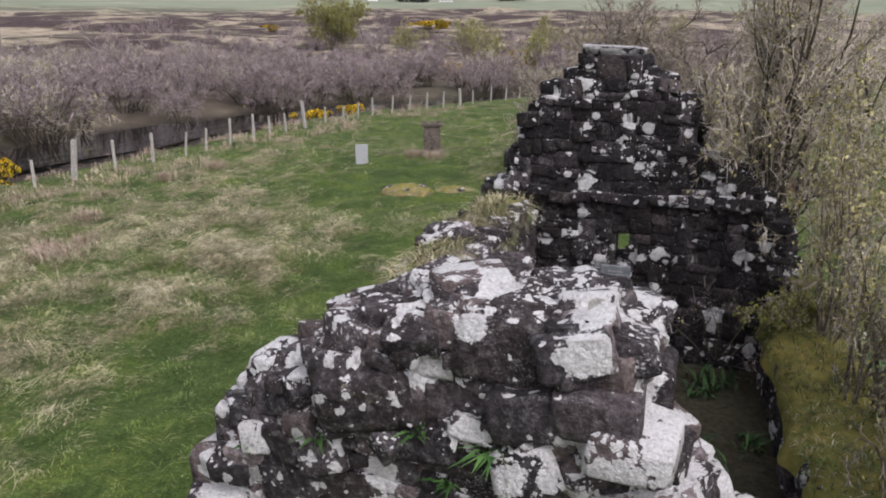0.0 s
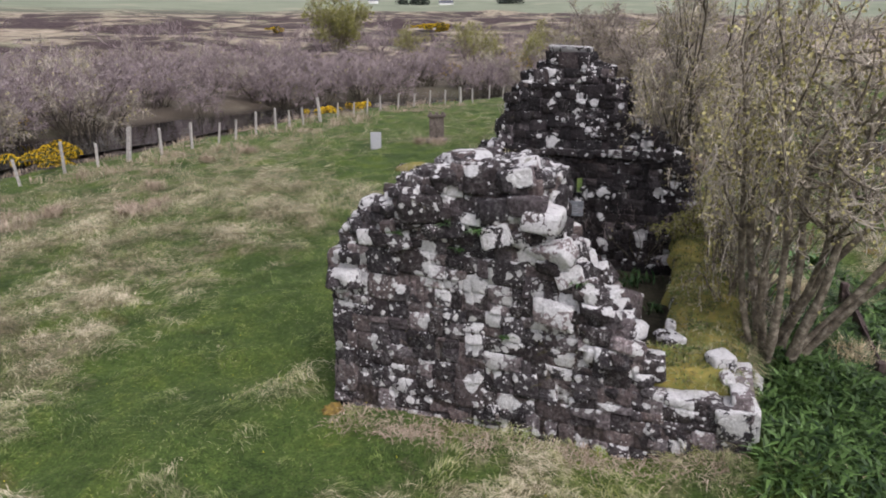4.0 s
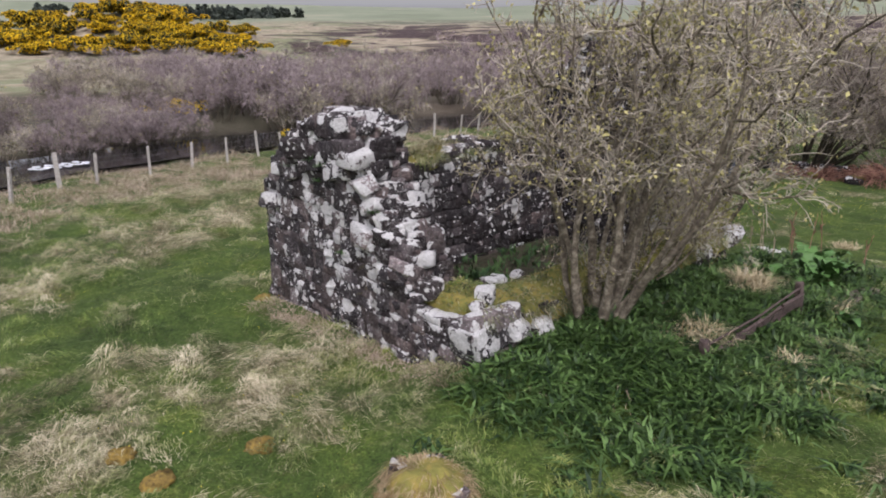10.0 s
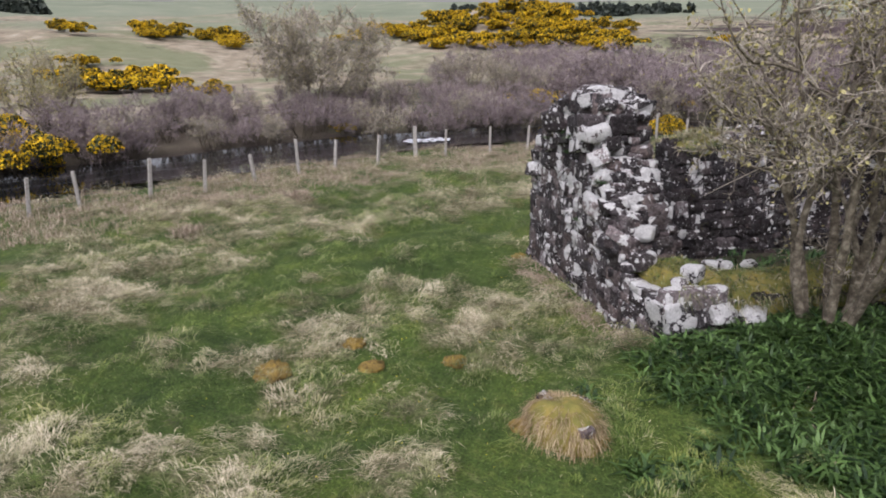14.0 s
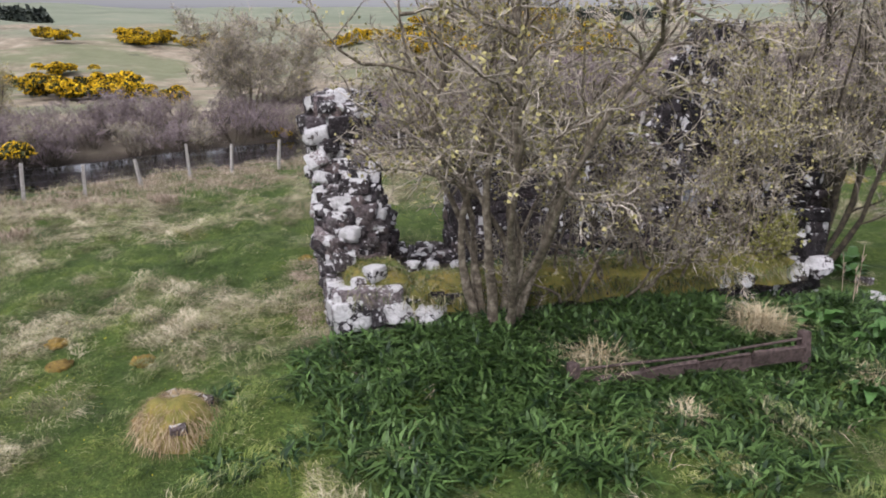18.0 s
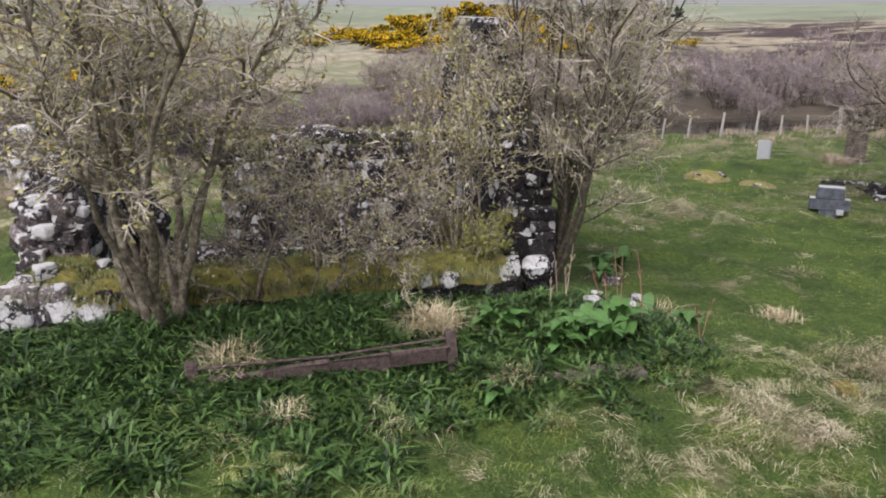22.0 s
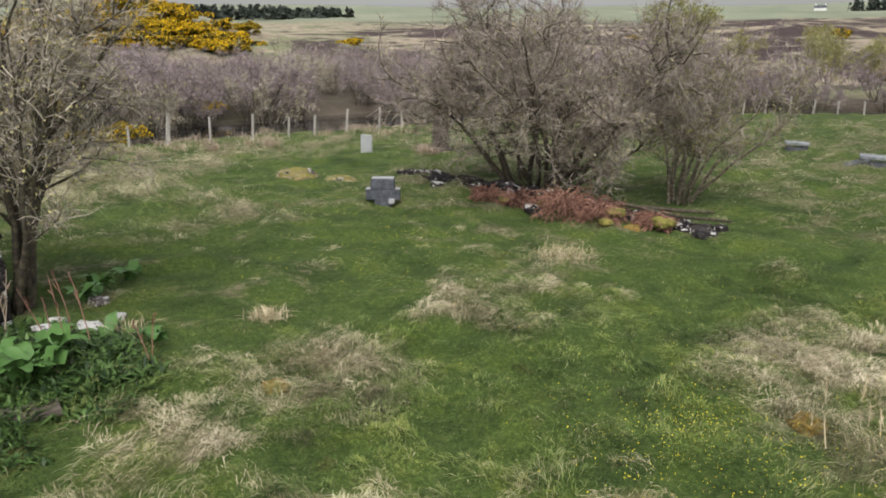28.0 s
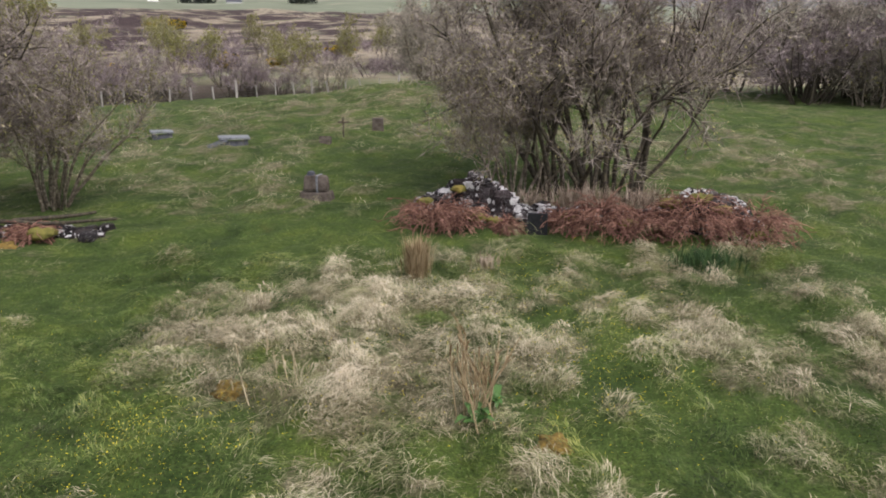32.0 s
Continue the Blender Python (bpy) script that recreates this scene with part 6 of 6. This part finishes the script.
for i, (x, y, s) in enumerate(((5.7, 8.0, 0.26), (5.6, 8.6, 0.3), (5.3, 8.25, 0.2))):
    st = new("loose_stone", BOULDERS[i % 6])
    st.matrix_basis = pose(*gz(x, y, s * 0.2), 5, 8, i * 50) @ Matrix.Diagonal((s * 1.4, s, s * 0.7, 1))
    tagged(st, "pale loose stone lying in the grass", "stone", "loose stones")

# small green plants rooted in the gable's joints
for i, (u, z, size) in enumerate(((0.95, 2.35, 0.13), (1.55, 2.5, 0.16), (2.0, 2.46, 0.17), (1.72, 2.22, 0.1), (3.12, 1.95, 0.12), (0.45, 2.2, 0.1), (2.3, 1.2, 0.09))):
    rng = np.random.default_rng(400 + i)
    fern = thing("wall_fern", tuple(near_gable.matrix_basis @ Vector((u, -0.03, z))), "small green fern rooted in the wall's joints", "fern", "ferns on the gable")
    n = 26
    b = blades(rng, rng.normal(0, 0.02, n), rng.normal(0, 0.015, n), size * rng.uniform(0.5, 1.2, n), np.zeros(n), np.full(n, 1.2), np.full(n, 0.009), np.zeros(n), rng.normal(-1.57, 0.9, n))
    piece("frond", mesh_from("frond", b[0], b[1], LEAF), fern)

# white water where the burn breaks over stones
FOAM = plain("white_water", (0.55, 0.58, 0.62), (0.85, 0.87, 0.9), 6, 0.3, 0.01)
bm = bmesh.new()
for i in range(16):
    ring = [bm.verts.new((-26.6 + 0.5 * math.sin(i * 2.3) + 0.32 * math.cos(a) * (1 + 0.3 * math.sin(3 * a + i)), 4.5 + 0.16 * (i - 8) + 0.2 * math.sin(a), -1.28 + 0.004 * i)) for a in np.linspace(0, 2 * np.pi, 11)[:-1]]
    bm.faces.new(ring)
tagged(new("rapids", from_bm("rapids", bm, FOAM)), "white water breaking in the dark burn", "stream", kind="structure")

# ---------------------------------------------------------------- buttercups
rng = np.random.default_rng(66)
at = []
for x, y, r, n in ((12.6, 12.6, 0.9, 800), (17.6, 14.6, 1.0, 500), (16.4, 17.3, 1.2, 500), (15.0, 14.2, 1.2, 300), (4.2, 14.5, 2.2, 300), (2.0, 15.8, 2.0, 250), (18.0, 16.5, 2.2, 350), (8.5, 15.0, 3.0, 200), (4.5, -3.5, 2.0, 200), (-2, -1, 3, 120), (17.0, 14.2, 1.4, 200), (13.0, 16.5, 2.0, 150)):
    q = rng.normal(0, 0.75, (n, 2)) * r + (x, y)
    at.append(q[clear(q[:, 0], q[:, 1])])
at = np.concatenate(at)
pts = np.stack([at[:, 0], at[:, 1], height(at[:, 0], at[:, 1]) + rng.uniform(0.06, 0.16, len(at))], 1)
tagged(new("buttercups", mesh_from("buttercups", *leaf_cards(rng, pts, np.full(len(pts), 0.013), 1.0), FLOWER)), "scattered yellow buttercups in the pasture", "flowers", kind="stuff")

# ---------------------------------------------------------------- far off: a cottage and dark plantations
def far_at(bearing, d):
    x, y = 6 - math.sin(math.radians(bearing)) * d, 4 + math.cos(math.radians(bearing)) * d
    return gz(x, y)


def cottage(bearing, d, turn, long):
    c = thing("cottage", far_at(bearing, d), "white harled cottage with a grey slate roof", "house", "far cottages", turn=turn)
    piece("wall", from_bm("wall", slab_bm(long, 7, 4, 0.05), RENDER_WHITE), c, m=pose(0, 0, -1))
    bm = bmesh.new()
    v = [bm.verts.new(p) for p in ((-long / 2 - 0.4, -4, 2.9), (long / 2 + 0.4, -4, 2.9), (long / 2 + 0.4, 4, 2.9), (-long / 2 - 0.4, 4, 2.9), (-long / 2 - 0.4, 0, 6), (long / 2 + 0.4, 0, 6))]
    for f in ((0, 1, 5, 4), (2, 3, 4, 5), (0, 4, 3), (1, 2, 5), (3, 2, 1, 0)):
        bm.faces.new([v[i] for i in f])
    piece("roof", from_bm("roof", bm, SLATE), c)
    for dx in (-long * 0.42, long * 0.42):
        piece("chimney", from_bm("chimney", slab_bm(1.2, 0.9, 2.2, 0.05), RENDER_WHITE), c, m=pose(dx, 0, 5.2))


cottage(17.9, 900, 20, 17)
cottage(23.5, 940, 20, 12)


def plantation(name, label, bearing, d, width, tall, count, seed, material=None, deep=0.3, card=2.2):
    rng = np.random.default_rng(seed)
    n = count * 26
    c = rng.uniform(-0.5, 0.5, (count, 2)) * (width, width * deep)
    who = np.repeat(np.arange(count), 26)
    h = rng.uniform(0, 1, n)
    r = (1.05 - h) * 2.6
    a = rng.uniform(0, 6.3, n)
    at = np.stack([c[who, 0] + np.cos(a) * r, c[who, 1] + np.sin(a) * r, h * tall * rng.uniform(0.8, 1.1, count)[who]], 1)
    t = thing(name, far_at(bearing, d), label, "trees", kind="stuff", turn=bearing)
    piece("needles", mesh_from("needles", *leaf_cards(rng, at, np.full(n, card), 1.3), material or CONIFER), t)


plantation("plantation", "dark conifer belt beside the far cottage", 20.5, 880, 40, 13, 40, 1)
plantation("plantation", "dark conifer belt on the far farmland", 13.0, 900, 34, 14, 30, 2)
plantation("plantation", "long dark conifer wood behind the gorse hill", 66, 420, 130, 6, 160, 3)
plantation("plantation", "small dark plantation on the hillside", 106, 420, 24, 7, 24, 4)
